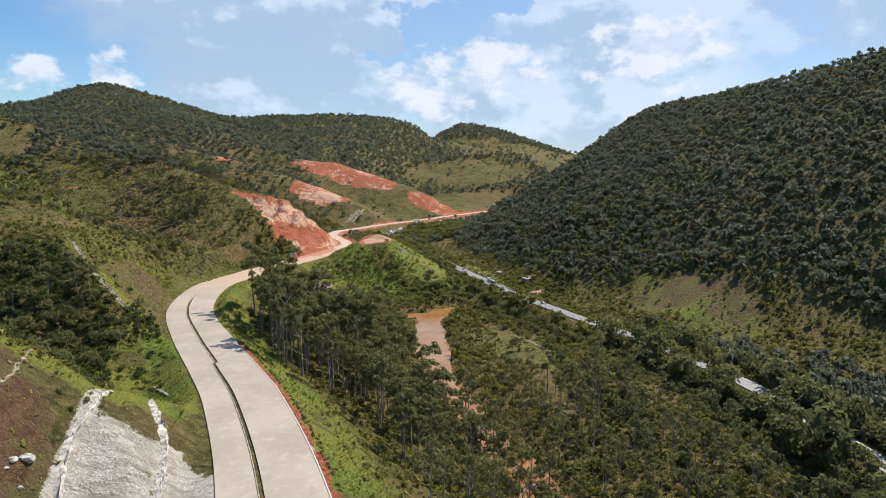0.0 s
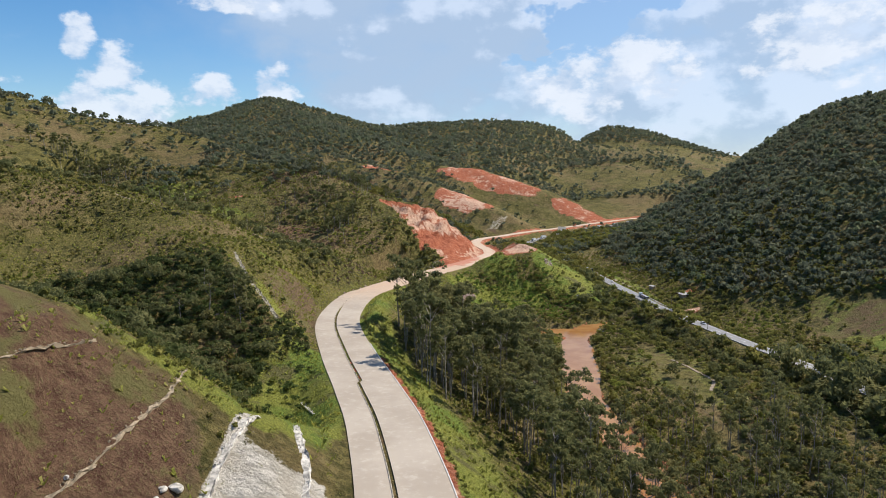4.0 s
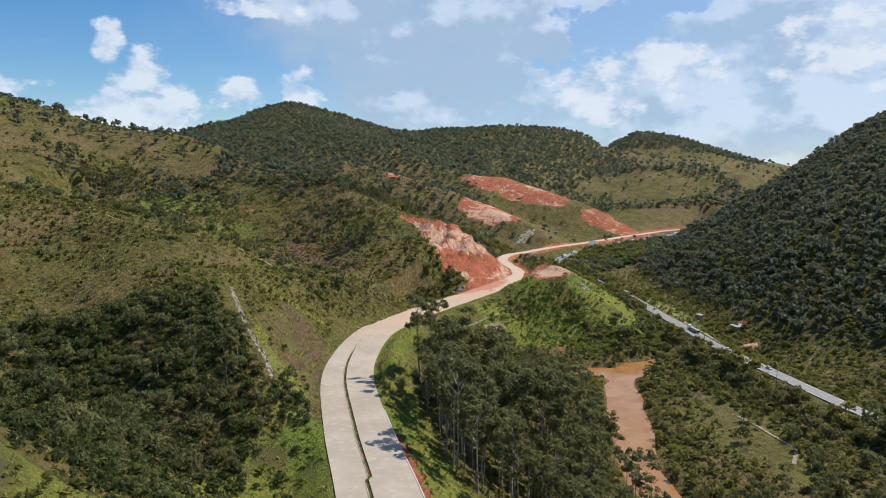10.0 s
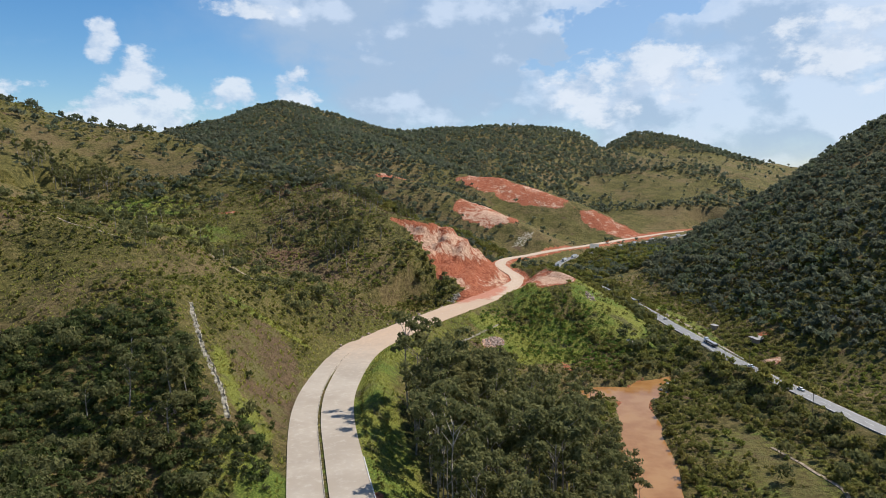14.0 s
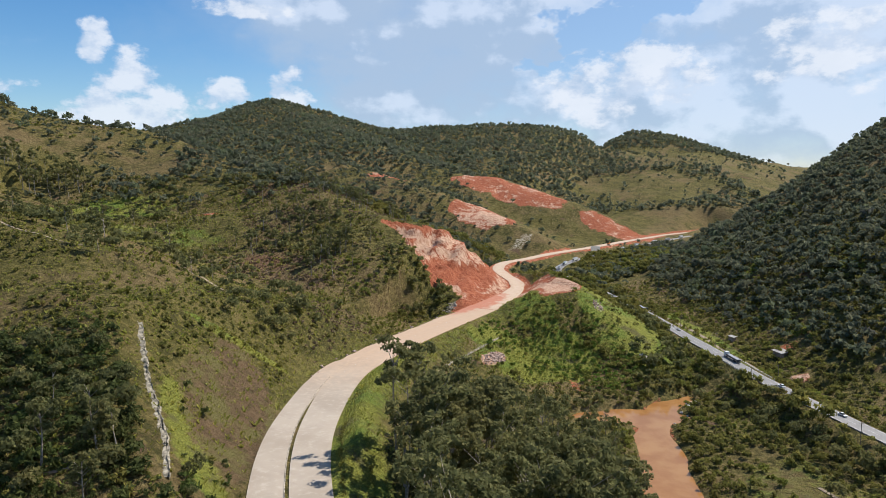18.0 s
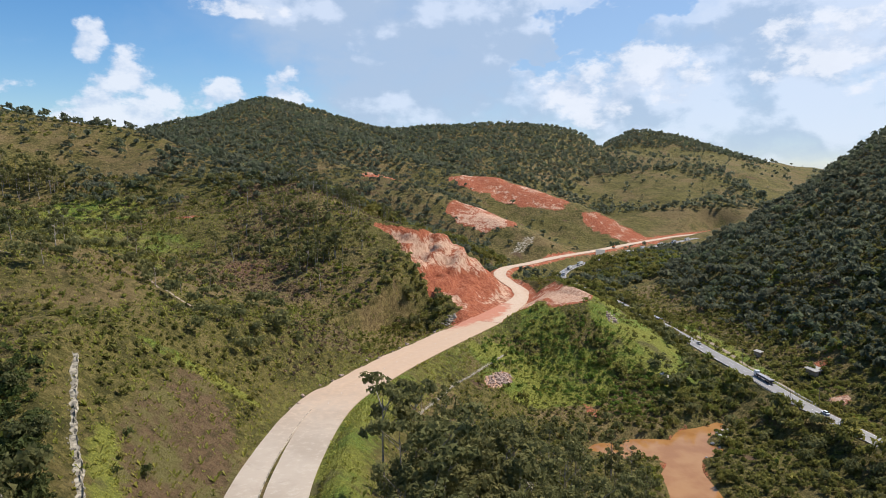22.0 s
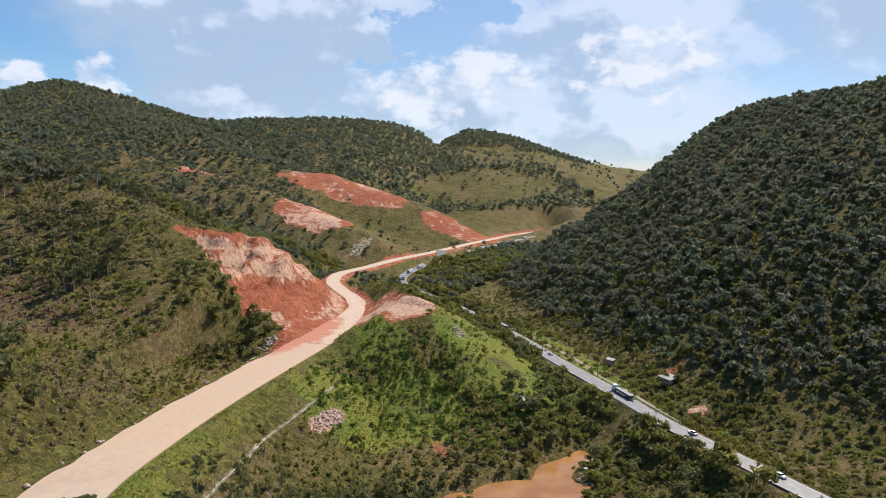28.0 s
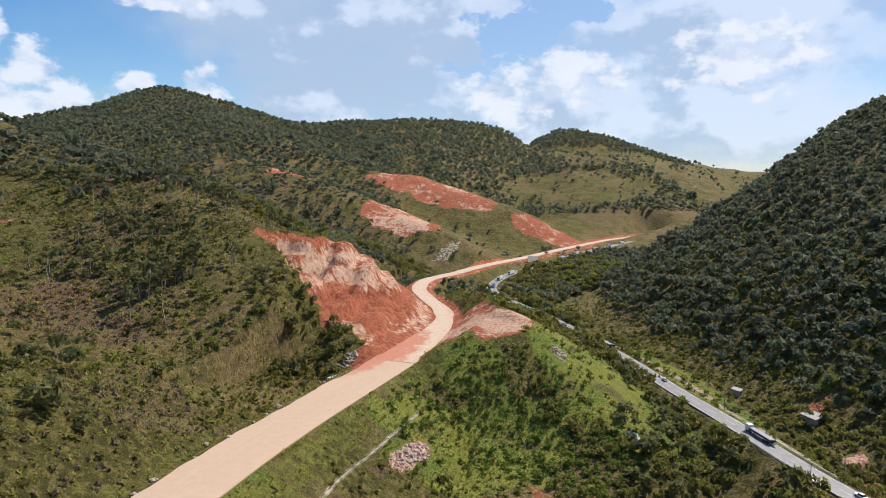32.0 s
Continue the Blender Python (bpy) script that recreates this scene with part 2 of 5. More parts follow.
def wild(x, y):
    """The land before any road was built."""
    d, v, s = near(x, y, RIVER)
    floor = 3.6 + 5.5 * ease(d, 8, 90) + 0.02 * np.maximum(d - 90, 0) + 0.012 * np.maximum(y - 700, 0)
    terrace = 33 + 0.25 * (-60 - x) * (x < -60) - 0.45 * np.maximum(x + 60, 0) - 0.1 * np.maximum(y - 640, 0)
    terrace = np.minimum(terrace, 150)
    parts = [floor, terrace]
    for r, line in CRESTS:
        d, v, s = near(x, y, line)
        fall = np.where(s > 0, v[..., 1], v[..., 2])
        parts.append(v[..., 0] - fall * (np.sqrt(d * d + r * r) - r))
    k = 7.0
    top = np.maximum.reduce(parts)
    h = top + k * np.log(sum(np.exp((p - top) / k) for p in parts)) - 2.0
    rough = ease(h, 8, 60) * (1 - 0.55 * ease(x, 250, 350) * (y < 1100))
    h = h + rough * ((fbm(x, y, 150, 1) - 0.5) * 22 + (fbm(x, y, 38, 2) - 0.5) * 7) + (vnoise(x, y, 9, 3) - 0.5) * 1.0
    return h


def land(x, y):
    """Height of the ground, and how much was cut away (> 0) or filled (< 0) for the roads."""
    w = wild(x, y)
    h = w.copy()
    d, v, s = near(x, y, RIVER)
    bed = 8.0 + 2.5 * ease(y, 300, 340) - 3.0 * ease(y, 385, 420) - 2.5 * ease(x, 112, 124)
    bed = bed + (vnoise(x, y, 11, 1) - 0.5) * 3
    h = np.where(d < bed + 14, np.minimum(h, -1.6 + np.maximum(d - bed + 3, 0) * 0.6), h)
    pool = np.hypot((x - 92) / 27, (y - 430) / 10.5) + (vnoise(x, y, 9, 2) - 0.5) * 0.3      # a backwater at the bend
    h = np.where(pool < 1.9, np.minimum(h, -1.6 + np.maximum(pool - 0.8, 0) * 7), h)
    cut = np.zeros_like(h)
    for line, half, up, down in ((OLD_ROAD, 6.0, 0.8, 0.5), (HAUL, 8.5, 0.52, 0.62), (HIGHWAY, 12.5, 0.75, 0.62)):
        d, v, s = near(x, y, line)
        e = np.maximum(d - half, 0)
        z = v[..., 0] - 0.35
        if line is HAUL:
            up = 0.5 + 0.35 * ease(y, 612, 655) + 0.16 * (fbm(x, y, 22, 1) - 0.5) + 0.05 * np.sin(d * 0.42 + 3 * vnoise(x, y, 20, 3))
        g = np.clip(h, z - down * e - 400 * ease(d, 70, 110), z + up * e + 60 * ease(d, 200, 240))
        if line is HAUL:
            # the red cut ends along a slanting side wall
            flank = (x + 58) * 0.881 + (y - 655) * 0.474 + 8 * (vnoise(x, y, 12, 2) - 0.5) + 7 * np.exp(-((y - 618) / 26) ** 2)
            keep = ease(flank, -1, 7)
            g = h * (1 - keep) + g * keep
        cut = np.where(np.abs(g - h) > np.abs(cut), h - g, cut)
        h = g
    # rills, benches and slumps in the bared face
    d, v, s = near(x, y, HAUL)
    bared = ease(cut, 1.5, 6.0) * (s > 0) * ease(y, 540, 556) * (1 - ease(y, 720, 745)) * ease(d, 9, 16)
    ridge = 1 - np.abs(2 * fbm(x * 1.0 + y * 0.5, y * 0.28 - x * 0.2, 9, 1) - 1) * 2
    h = h + bared * (1.5 * np.sin(h * 0.62 + 5 * vnoise(x, y, 24, 1)) + 2.0 * (ridge - 0.4) + 4.5 * (fbm(x, y, 18, 3) - 0.5))
    # the levelled pad on the spur's shoulder
    u, v = (x - 77) * 0.85 + (y - 562) * 0.53, (y - 562) * 0.85 - (x - 77) * 0.53
    r = np.hypot(u / 19, v / 36) + (vnoise(x, y, 14, 2) - 0.5) * 0.3
    g = np.where(r < 1.3, np.minimum(h, 40.5 + 14 * np.maximum(r - 1, 0)), h)
    cut = np.where(h - g > 0.3, np.maximum(cut, h - g), cut)
    return g, cut

# ---- materials ----
def material(name, build):
    m = bpy.data.materials.new(name)
    m.use_nodes = True
    n = Nodes(m.node_tree)
    bsdf = n.add("BsdfPrincipled")
    build(n, bsdf)
    n.add("OutputMaterial", inputs={"Surface": bsdf.outputs[0]})
    return m


def bump(n, bsdf, height, strength=0.5, distance=0.1):
    b = n.add("Bump", inputs={"Height": height, "Strength": strength, "Distance": distance})
    n.put(bsdf.inputs["Normal"], b.outputs[0])


def plain(name, col, rough=0.7, metal=0.0, grain=0.12, size=3.0):
    """A paint, plastic or stone of one colour with a little dirt and grain."""
    def build(n, b):
        at = n.add("TexCoord").outputs["Object"]
        v = n.noise(at, size, 6)
        dark = rgb(*[c * (1 - grain * 2.2) for c in col])
        light = rgb(*[min(1, c * (1 + grain)) for c in col])
        n.put(b.inputs["Base Color"], n.mix(n.ramp(v, 0.3, 0.7), dark, light))
        b.inputs["Roughness"].default_value, b.inputs["Metallic"].default_value = rough, metal
        bump(n, b, v, 0.25, 0.02)
    return material(name, build)


def ground_build(n, b):
    at = n.add("NewGeometry").outputs["Position"]
    big, mid, small, fine = n.noise(at, 0.012, 4), n.noise(at, 0.06, 5, 0.6), n.noise(at, 0.35, 5, 0.65), n.noise(at, 1.6, 5, 0.75)
    wob = n.math("ADD", n.math("MULTIPLY", n.math("SUBTRACT", small, 0.5), 1.1), n.math("MULTIPLY", n.math("SUBTRACT", fine, 0.5), 0.9))
    # grass: olive, straw and dark weeds
    green = n.mix(n.ramp(mid, 0.38, 0.62), rgb(0.068, 0.062, 0.019), rgb(0.138, 0.120, 0.033))
    green = n.mix(n.ramp(small, 0.45, 0.62), green, rgb(0.195, 0.160, 0.050))
    green = n.mix(n.ramp(fine, 0.50, 0.64), green, rgb(0.036, 0.040, 0.013))
    green = n.mix(n.ramp(n.noise(at, 0.8, 3, 0.6), 0.58, 0.7), green, rgb(0.215, 0.175, 0.065))
    straw = n.mix(n.ramp(small, 0.3, 0.7), rgb(0.125, 0.085, 0.038), rgb(0.25, 0.185, 0.080))
    straw = n.mix(n.ramp(fine, 0.52, 0.66), straw, rgb(0.060, 0.052, 0.022))
    which = n.math("ADD", n.math("ADD", n.math("MULTIPLY", big, 0.6), n.math("MULTIPLY", mid, 0.4)), n.math("MULTIPLY", wob, 0.12))
    grass = n.mix(n.ramp(which, 0.46, 0.61), green, straw)
    grass = n.mix(n.ramp(n.math("ADD", n.noise(at, 0.045, 6, 0.62), n.math("MULTIPLY", wob, 0.10)), 0.61, 0.70), grass, n.mix(fine, rgb(0.105, 0.066, 0.040), rgb(0.18, 0.115, 0.068)))
    bright = n.mix(n.ramp(fine, 0.35, 0.60), rgb(0.315, 0.305, 0.060), rgb(0.145, 0.158, 0.032))
    bright = n.mix(n.math("MULTIPLY", n.ramp(n.noise(at, 0.035, 5, 0.6), 0.46, 0.58), 0.8), bright, n.mix(n.ramp(fine, 0.35, 0.60), rgb(0.205, 0.275, 0.046), rgb(0.088, 0.132, 0.024)))
    bright = n.mix(n.ramp(mid, 0.54, 0.66), bright, n.mix(fine, rgb(0.17, 0.15, 0.055), rgb(0.09, 0.085, 0.032)))
    grass = n.mix(n.ramp(n.math("ADD", n.attr("lush"), wob), 0.35, 0.75), grass, bright)
    brown = n.mix(n.ramp(small, 0.35, 0.65), rgb(0.100, 0.063, 0.037), rgb(0.175, 0.114, 0.062))
    brown = n.mix(n.ramp(n.attr("dry"), 0.75, 0.95), brown, n.mix(n.ramp(small, 0.35, 0.65), rgb(0.108, 0.056, 0.035), rgb(0.190, 0.112, 0.066)))
    brown = n.mix(n.ramp(fine, 0.52, 0.64), brown, rgb(0.19, 0.145, 0.07))
    brown = n.mix(n.ramp(n.math("ADD", mid, n.math("MULTIPLY", wob, 0.12)), 0.48, 0.62), brown, n.mix(fine, rgb(0.20, 0.175, 0.060), rgb(0.12, 0.105, 0.042)))
    grass = n.mix(n.ramp(n.math("ADD", n.attr("dry"), wob), 0.35, 0.65), grass, brown)
    # bared earth: red clay, pale saprolite, washed down in streaks
    stretched = n.add("Mapping", inputs={"Vector": at, "Scale": (1.0, 1.0, 0.6)}).outputs[0]
    rills = n.noise(stretched, 0.10, 9, 0.68)
    streak = n.noise(stretched, 0.45, 7, 0.7)
    earth = n.mix(n.ramp(streak, 0.36, 0.64), rgb(0.24, 0.060, 0.028), rgb(0.45, 0.150, 0.075))
    earth = n.mix(n.ramp(fine, 0.50, 0.68), earth, rgb(0.48, 0.21, 0.125))
    pale = n.mix(n.ramp(streak, 0.34, 0.62), rgb(0.44, 0.225, 0.14), rgb(0.66, 0.46, 0.325))
    pale = n.mix(n.ramp(fine, 0.54, 0.66), pale, rgb(0.40, 0.20, 0.125))
    streaks = n.math("ADD", n.math("MULTIPLY", n.math("SUBTRACT", rills, 0.5), 3.2), n.math("MULTIPLY", n.math("SUBTRACT", streak, 0.5), 1.4))
    earth = n.mix(n.ramp(n.math("ADD", n.attr("pale"), streaks), 0.30, 0.75), earth, pale)
    bare = n.ramp(n.math("ADD", n.attr("soil"), wob), 0.38, 0.56)
    col = n.mix(bare, grass, earth)
    washed = n.noise(n.add("Mapping", inputs={"Vector": at, "Scale": (0.22, 1.0, 0.22)}).outputs[0], 0.7, 7, 0.62)
    rock = n.mix(n.ramp(washed, 0.34, 0.60), rgb(0.44, 0.385, 0.30), rgb(0.68, 0.615, 0.515))
    rock = n.mix(n.math("MULTIPLY", n.ramp(n.noise(at, 0.12, 5, 0.6), 0.5, 0.66), 0.7), rock, rgb(0.48, 0.41, 0.31))
    rock = n.mix(n.math("MULTIPLY", n.ramp(fine, 0.56, 0.70), 0.6), rock, rgb(0.34, 0.31, 0.255))
    rock = n.mix(n.ramp(small, 0.60, 0.70), rock, rgb(0.24, 0.22, 0.11))
    col = n.mix(n.ramp(n.math("ADD", n.attr("stone"), n.math("MULTIPLY", wob, 0.6)), 0.42, 0.56), col, rock)
    n.put(b.inputs["Base Color"], col)
    b.inputs["Roughness"].default_value = 0.95
    b.inputs["Specular IOR Level"].default_value = 0.1
    bump(n, b, n.math("ADD", n.math("ADD", n.math("MULTIPLY", streak, 1.4), n.math("MULTIPLY", fine, 0.8)), n.math("MULTIPLY", small, 1.0)), 1.0, 1.15)


GROUND = material("ground", ground_build)


def leaf_material(name, dark, mid, light, trans=0.25, patchy=0.0):
    """Foliage: its tone is the clump's own, lighter towards the top; its grain the leaf's."""
    def build(n, b):
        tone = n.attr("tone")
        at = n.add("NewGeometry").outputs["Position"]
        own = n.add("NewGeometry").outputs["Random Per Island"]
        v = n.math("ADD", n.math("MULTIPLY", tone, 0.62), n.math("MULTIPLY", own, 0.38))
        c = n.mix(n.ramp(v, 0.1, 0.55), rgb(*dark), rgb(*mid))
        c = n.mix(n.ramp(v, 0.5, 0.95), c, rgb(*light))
        c = n.mix(n.ramp(n.noise(at, 1.3, 5, 0.7), 0.5, 0.66), c, rgb(*[q * 0.6 for q in mid]))
        warm = rgb(mid[0] * 1.22, mid[1] * 1.02, mid[2] * 0.95)
        c = n.mix(n.math("MULTIPLY", n.ramp(n.noise(at, 0.022, 5, 0.6), 0.5, 0.64), 0.75), c, n.mix(v, c, warm))
        if patchy:
            fresh = rgb(mid[0] * 1.05, mid[1] * 1.35, mid[2] * 0.75)
            dead = rgb(mid[0] * 1.12, mid[1] * 0.78, mid[2] * 1.35)
            c = n.mix(n.math("MULTIPLY", n.ramp(n.noise(at, 0.03, 4, 0.6), 0.53, 0.63), patchy), c, n.mix(v, c, fresh))
            c = n.mix(n.math("MULTIPLY", n.ramp(n.noise(n.add("Mapping", inputs={"Vector": at, "Location": (310, 70, 0)}).outputs[0], 0.04, 5, 0.65), 0.57, 0.66), patchy), c, n.mix(own, dead, c))
        n.put(b.inputs["Base Color"], c)
        b.inputs["Roughness"].default_value = 0.75
        b.inputs["Specular IOR Level"].default_value = 0.06
        bump(n, b, n.noise(at, 3.0, 4, 0.7), 0.9, 0.25)
        tr = n.add("BsdfTranslucent", inputs={"Color": c})
        both = n.add("MixShader", inputs={0: trans, 1: b.outputs[0], 2: tr.outputs[0]})
        b.name = "leaf"
        n.add("OutputMaterial", inputs={"Surface": both.outputs[0]})
    m = bpy.data.materials.new(name)
    m.use_nodes = True
    nn = Nodes(m.node_tree)
    build(nn, nn.add("BsdfPrincipled"))
    return m


FOREST = leaf_material("forest_leaves", (0.084, 0.099, 0.066), (0.158, 0.174, 0.112), (0.285, 0.29, 0.175), 0.5, 0.45)
BUSH = leaf_material("bush_leaves", (0.098, 0.105, 0.030), (0.205, 0.200, 0.054), (0.40, 0.35, 0.10), 0.48, 0.75)
# leaf green darkened to stand for cloud shade over the side valley
SHADED = leaf_material("shaded_leaves", (0.048, 0.060, 0.024), (0.092, 0.114, 0.038), (0.165, 0.18, 0.058), 0.42, 0.6)
FRESH = leaf_material("fresh_leaves", (0.062, 0.098, 0.020), (0.140, 0.205, 0.038), (0.29, 0.35, 0.080), 0.45, 0.4)
DEAD = leaf_material("dead_brush", (0.11, 0.072, 0.048), (0.20, 0.142, 0.090), (0.34, 0.27, 0.185), 0.3)
GUM = leaf_material("gum_leaves", (0.084, 0.096, 0.040), (0.178, 0.184, 0.074), (0.345, 0.318, 0.13), 0.52)
TUFT = leaf_material("grass_tufts", (0.18, 0.21, 0.040), (0.31, 0.315, 0.064), (0.44, 0.39, 0.13), 0.5)
BARK = plain("bark", (0.36, 0.31, 0.25), 0.9, 0, 0.3, 1.5)


def concrete_build(n, b):
    at = n.add("NewGeometry").outputs["Position"]
    big, small, fine = n.noise(at, 0.05, 5, 0.6), n.noise(at, 0.4, 6, 0.7), n.noise(at, 3.0, 4)
    c = n.mix(n.ramp(big, 0.35, 0.65), rgb(0.350, 0.285, 0.215), rgb(0.420, 0.350, 0.272))
    c = n.mix(n.math("MULTIPLY", n.ramp(small, 0.5, 0.75), 0.6), c, rgb(0.52, 0.45, 0.365))
    c = n.mix(n.math("MULTIPLY", n.ramp(n.noise(at, 0.18, 7, 0.7), 0.55, 0.7), 0.45), c, rgb(0.31, 0.255, 0.20))
    dust = n.ramp(n.math("ADD", n.attr("dust"), n.math("MULTIPLY", n.math("SUBTRACT", small, 0.5), 0.7)), 0.2, 0.9)
    c = n.mix(dust, c, n.mix(small, rgb(0.42, 0.275, 0.17), rgb(0.53, 0.385, 0.265)))
    c = n.mix(n.math("MULTIPLY", n.attr("tyre"), 0.35), c, rgb(0.30, 0.27, 0.24))
    clay = n.ramp(n.math("ADD", n.attr("mud"), n.math("MULTIPLY", n.math("SUBTRACT", n.noise(at, 0.16, 6, 0.65), 0.5), 1.8)), 0.35, 0.8)
    c = n.mix(clay, c, n.mix(small, rgb(0.36, 0.12, 0.065), rgb(0.50, 0.23, 0.14)))
    n.put(b.inputs["Base Color"], c)
    b.inputs["Roughness"].default_value = 0.85
    bump(n, b, fine, 0.2, 0.02)


CONCRETE = material("concrete", concrete_build)


def dirt_build(n, b):
    at = n.add("NewGeometry").outputs["Position"]
    mid, small, fine = n.noise(at, 0.07, 5, 0.6), n.noise(at, 0.5, 6, 0.7), n.noise(at, 3.0, 4)
    c = n.mix(n.ramp(small, 0.3, 0.7), rgb(0.42, 0.30, 0.205), rgb(0.55, 0.425, 0.31))
    c = n.mix(n.ramp(mid, 0.55, 0.72), c, rgb(0.45, 0.28, 0.18))
    c = n.mix(n.math("MULTIPLY", n.attr("tyre"), 0.4), c, rgb(0.57, 0.46, 0.355))
    clay = n.ramp(n.math("ADD", n.attr("mud"), n.math("MULTIPLY", n.math("SUBTRACT", n.noise(at, 0.16, 6, 0.65), 0.5), 1.8)), 0.35, 0.8)
    c = n.mix(clay, c, n.mix(small, rgb(0.36, 0.12, 0.065), rgb(0.50, 0.23, 0.14)))
    n.put(b.inputs["Base Color"], c)
    b.inputs["Roughness"].default_value = 0.95
    bump(n, b, n.math("ADD", small, n.math("MULTIPLY", fine, 0.3)), 0.8, 0.3)


DIRT = material("trodden_dirt", dirt_build)


def asphalt_build(n, b):
    at = n.add("NewGeometry").outputs["Position"]
    small, fine = n.noise(at, 0.3, 6, 0.7), n.noise(at, 4.0, 4)
    c = n.mix(n.ramp(small, 0.3, 0.7), rgb(0.185, 0.172, 0.16), rgb(0.255, 0.24, 0.222))
    c = n.mix(n.math("MULTIPLY", n.attr("tyre"), 0.4), c, rgb(0.12, 0.12, 0.12))
    n.put(b.inputs["Base Color"], c)
    b.inputs["Roughness"].default_value = 0.55
    bump(n, b, fine, 0.2, 0.02)


ASPHALT = material("worn_asphalt", asphalt_build)


def water_build(n, b):
    at = n.add("NewGeometry").outputs["Position"]
    small = n.noise(at, 0.08, 4)
    n.put(b.inputs["Base Color"], n.mix(n.ramp(small, 0.35, 0.65), rgb(0.28, 0.125, 0.040), rgb(0.35, 0.18, 0.066)))
    b.inputs["Roughness"].default_value = 0.12
    b.inputs["IOR"].default_value = 1.33
    bump(n, b, n.noise(at, 1.2, 4), 0.12, 0.05)


WATER = material("muddy_water", water_build)
PAINT = plain("road_paint", (0.75, 0.74, 0.70), 0.6)
KERB = plain("kerb_concrete", (0.56, 0.53, 0.48), 0.85)
DUSTY = plain("dusty_concrete", (0.40, 0.345, 0.265), 0.95, 0, 0.3, 0.5)
TRODDEN = plain("track_soil", (0.29, 0.225, 0.15), 0.95, 0, 0.25, 0.5)


# ---- mesh helpers ----
def mesh_np(name, verts, faces, mat, smooth=False, **values):
    """A mesh from arrays: verts (n, 3), faces (m, 3 or 4), and float values per point."""
    verts, faces = np.asarray(verts, np.float32), np.asarray(faces, np.int32)
    m = bpy.data.meshes.new(name)
    k = faces.shape[1]
    m.vertices.add(len(verts))
    m.vertices.foreach_set("co", verts.ravel())
    m.loops.add(faces.size)
    m.loops.foreach_set("vertex_index", faces.ravel())
    m.polygons.add(len(faces))
    m.polygons.foreach_set("loop_start", np.arange(0, faces.size, k, dtype=np.int32))
    m.polygons.foreach_set("use_smooth", np.full(len(faces), smooth))
    for key, v in values.items():
        m.attributes.new(key, "FLOAT", "POINT").data.foreach_set("value", np.asarray(v, np.float32))
    m.materials.append(mat)
    m.update(calc_edges=True)
    return m


def part(name, bm, mat, parent, label=""):
    """Links a bmesh as one mesh object under a thing or a part."""
    me = bm
    if isinstance(bm, bmesh.types.BMesh):
        me = bpy.data.meshes.new(name)
        bm.to_mesh(me)
        bm.free()
        me.materials.append(mat)
    ob = new(name, me)
    ob.parent = parent
    if label:
        ob["label"] = label
    return ob


def ribbon(line, offsets, zs):
    """Points across a line at the given offsets (right > 0) and heights above it; quads between them."""
    t = np.gradient(line[:, :2], axis=0)
    t /= np.linalg.norm(t, axis=1)[:, None] + 1e-9
    side = np.stack([t[:, 1], -t[:, 0]], 1)
    k = len(offsets)
    v = np.empty((len(line), k, 3))
    for j, (o, z) in enumerate(zip(offsets, zs)):
        o, z = np.broadcast_to(o, len(line)), np.broadcast_to(z, len(line))
        v[:, j, :2] = line[:, :2] + side * o[:, None]
        v[:, j, 2] = line[:, 2] + z
    a = np.arange(len(line) - 1)[:, None] * k + np.arange(k - 1)[None]
    f = np.stack([a, a + 1, a + k + 1, a + k], -1).reshape(-1, 4)
    return v.reshape(-1, 3), f


# ---- ground: one sheet, finest along the roads ----
def steps(spans):
    out = []
    for lo, hi, s in spans:
        out.append(np.arange(lo, hi, s))
    return np.concatenate(out)


gx = steps([(-4500, -1500, 150), (-1500, -700, 32), (-700, -300, 11), (-300, -110, 5), (-110, 130, 2.6), (130, 220, 4), (220, 700, 11), (700, 1500, 32), (1500, 4651, 150)])
gy = steps([(-1500, -300, 120), (-300, 60, 12), (60, 530, 2.8), (530, 690, 2.0), (690, 760, 4), (760, 1320, 9), (1320, 2300, 22), (2300, 4900, 160)])
GX, GY = np.meshgrid(gx, gy)
GZ, CUT = land(GX, GY)


def patch(x, y, cx, cy, rx, ry, turn=0.0, ragged=0.5):
    """1 inside a ragged oval, 0 outside."""
    c, s = math.cos(radians(turn)), math.sin(radians(turn))
    u, v = ((x - cx) * c + (y - cy) * s) / rx, (-(x - cx) * s + (y - cy) * c) / ry
    r = np.hypot(u, v) + (fbm(x, y, 34, 2) - 0.5) * ragged * 1.2 + (vnoise(x, y, 8, 3) - 0.5) * ragged * 0.35
    return 1 - ease(r, 0.85, 1.1)


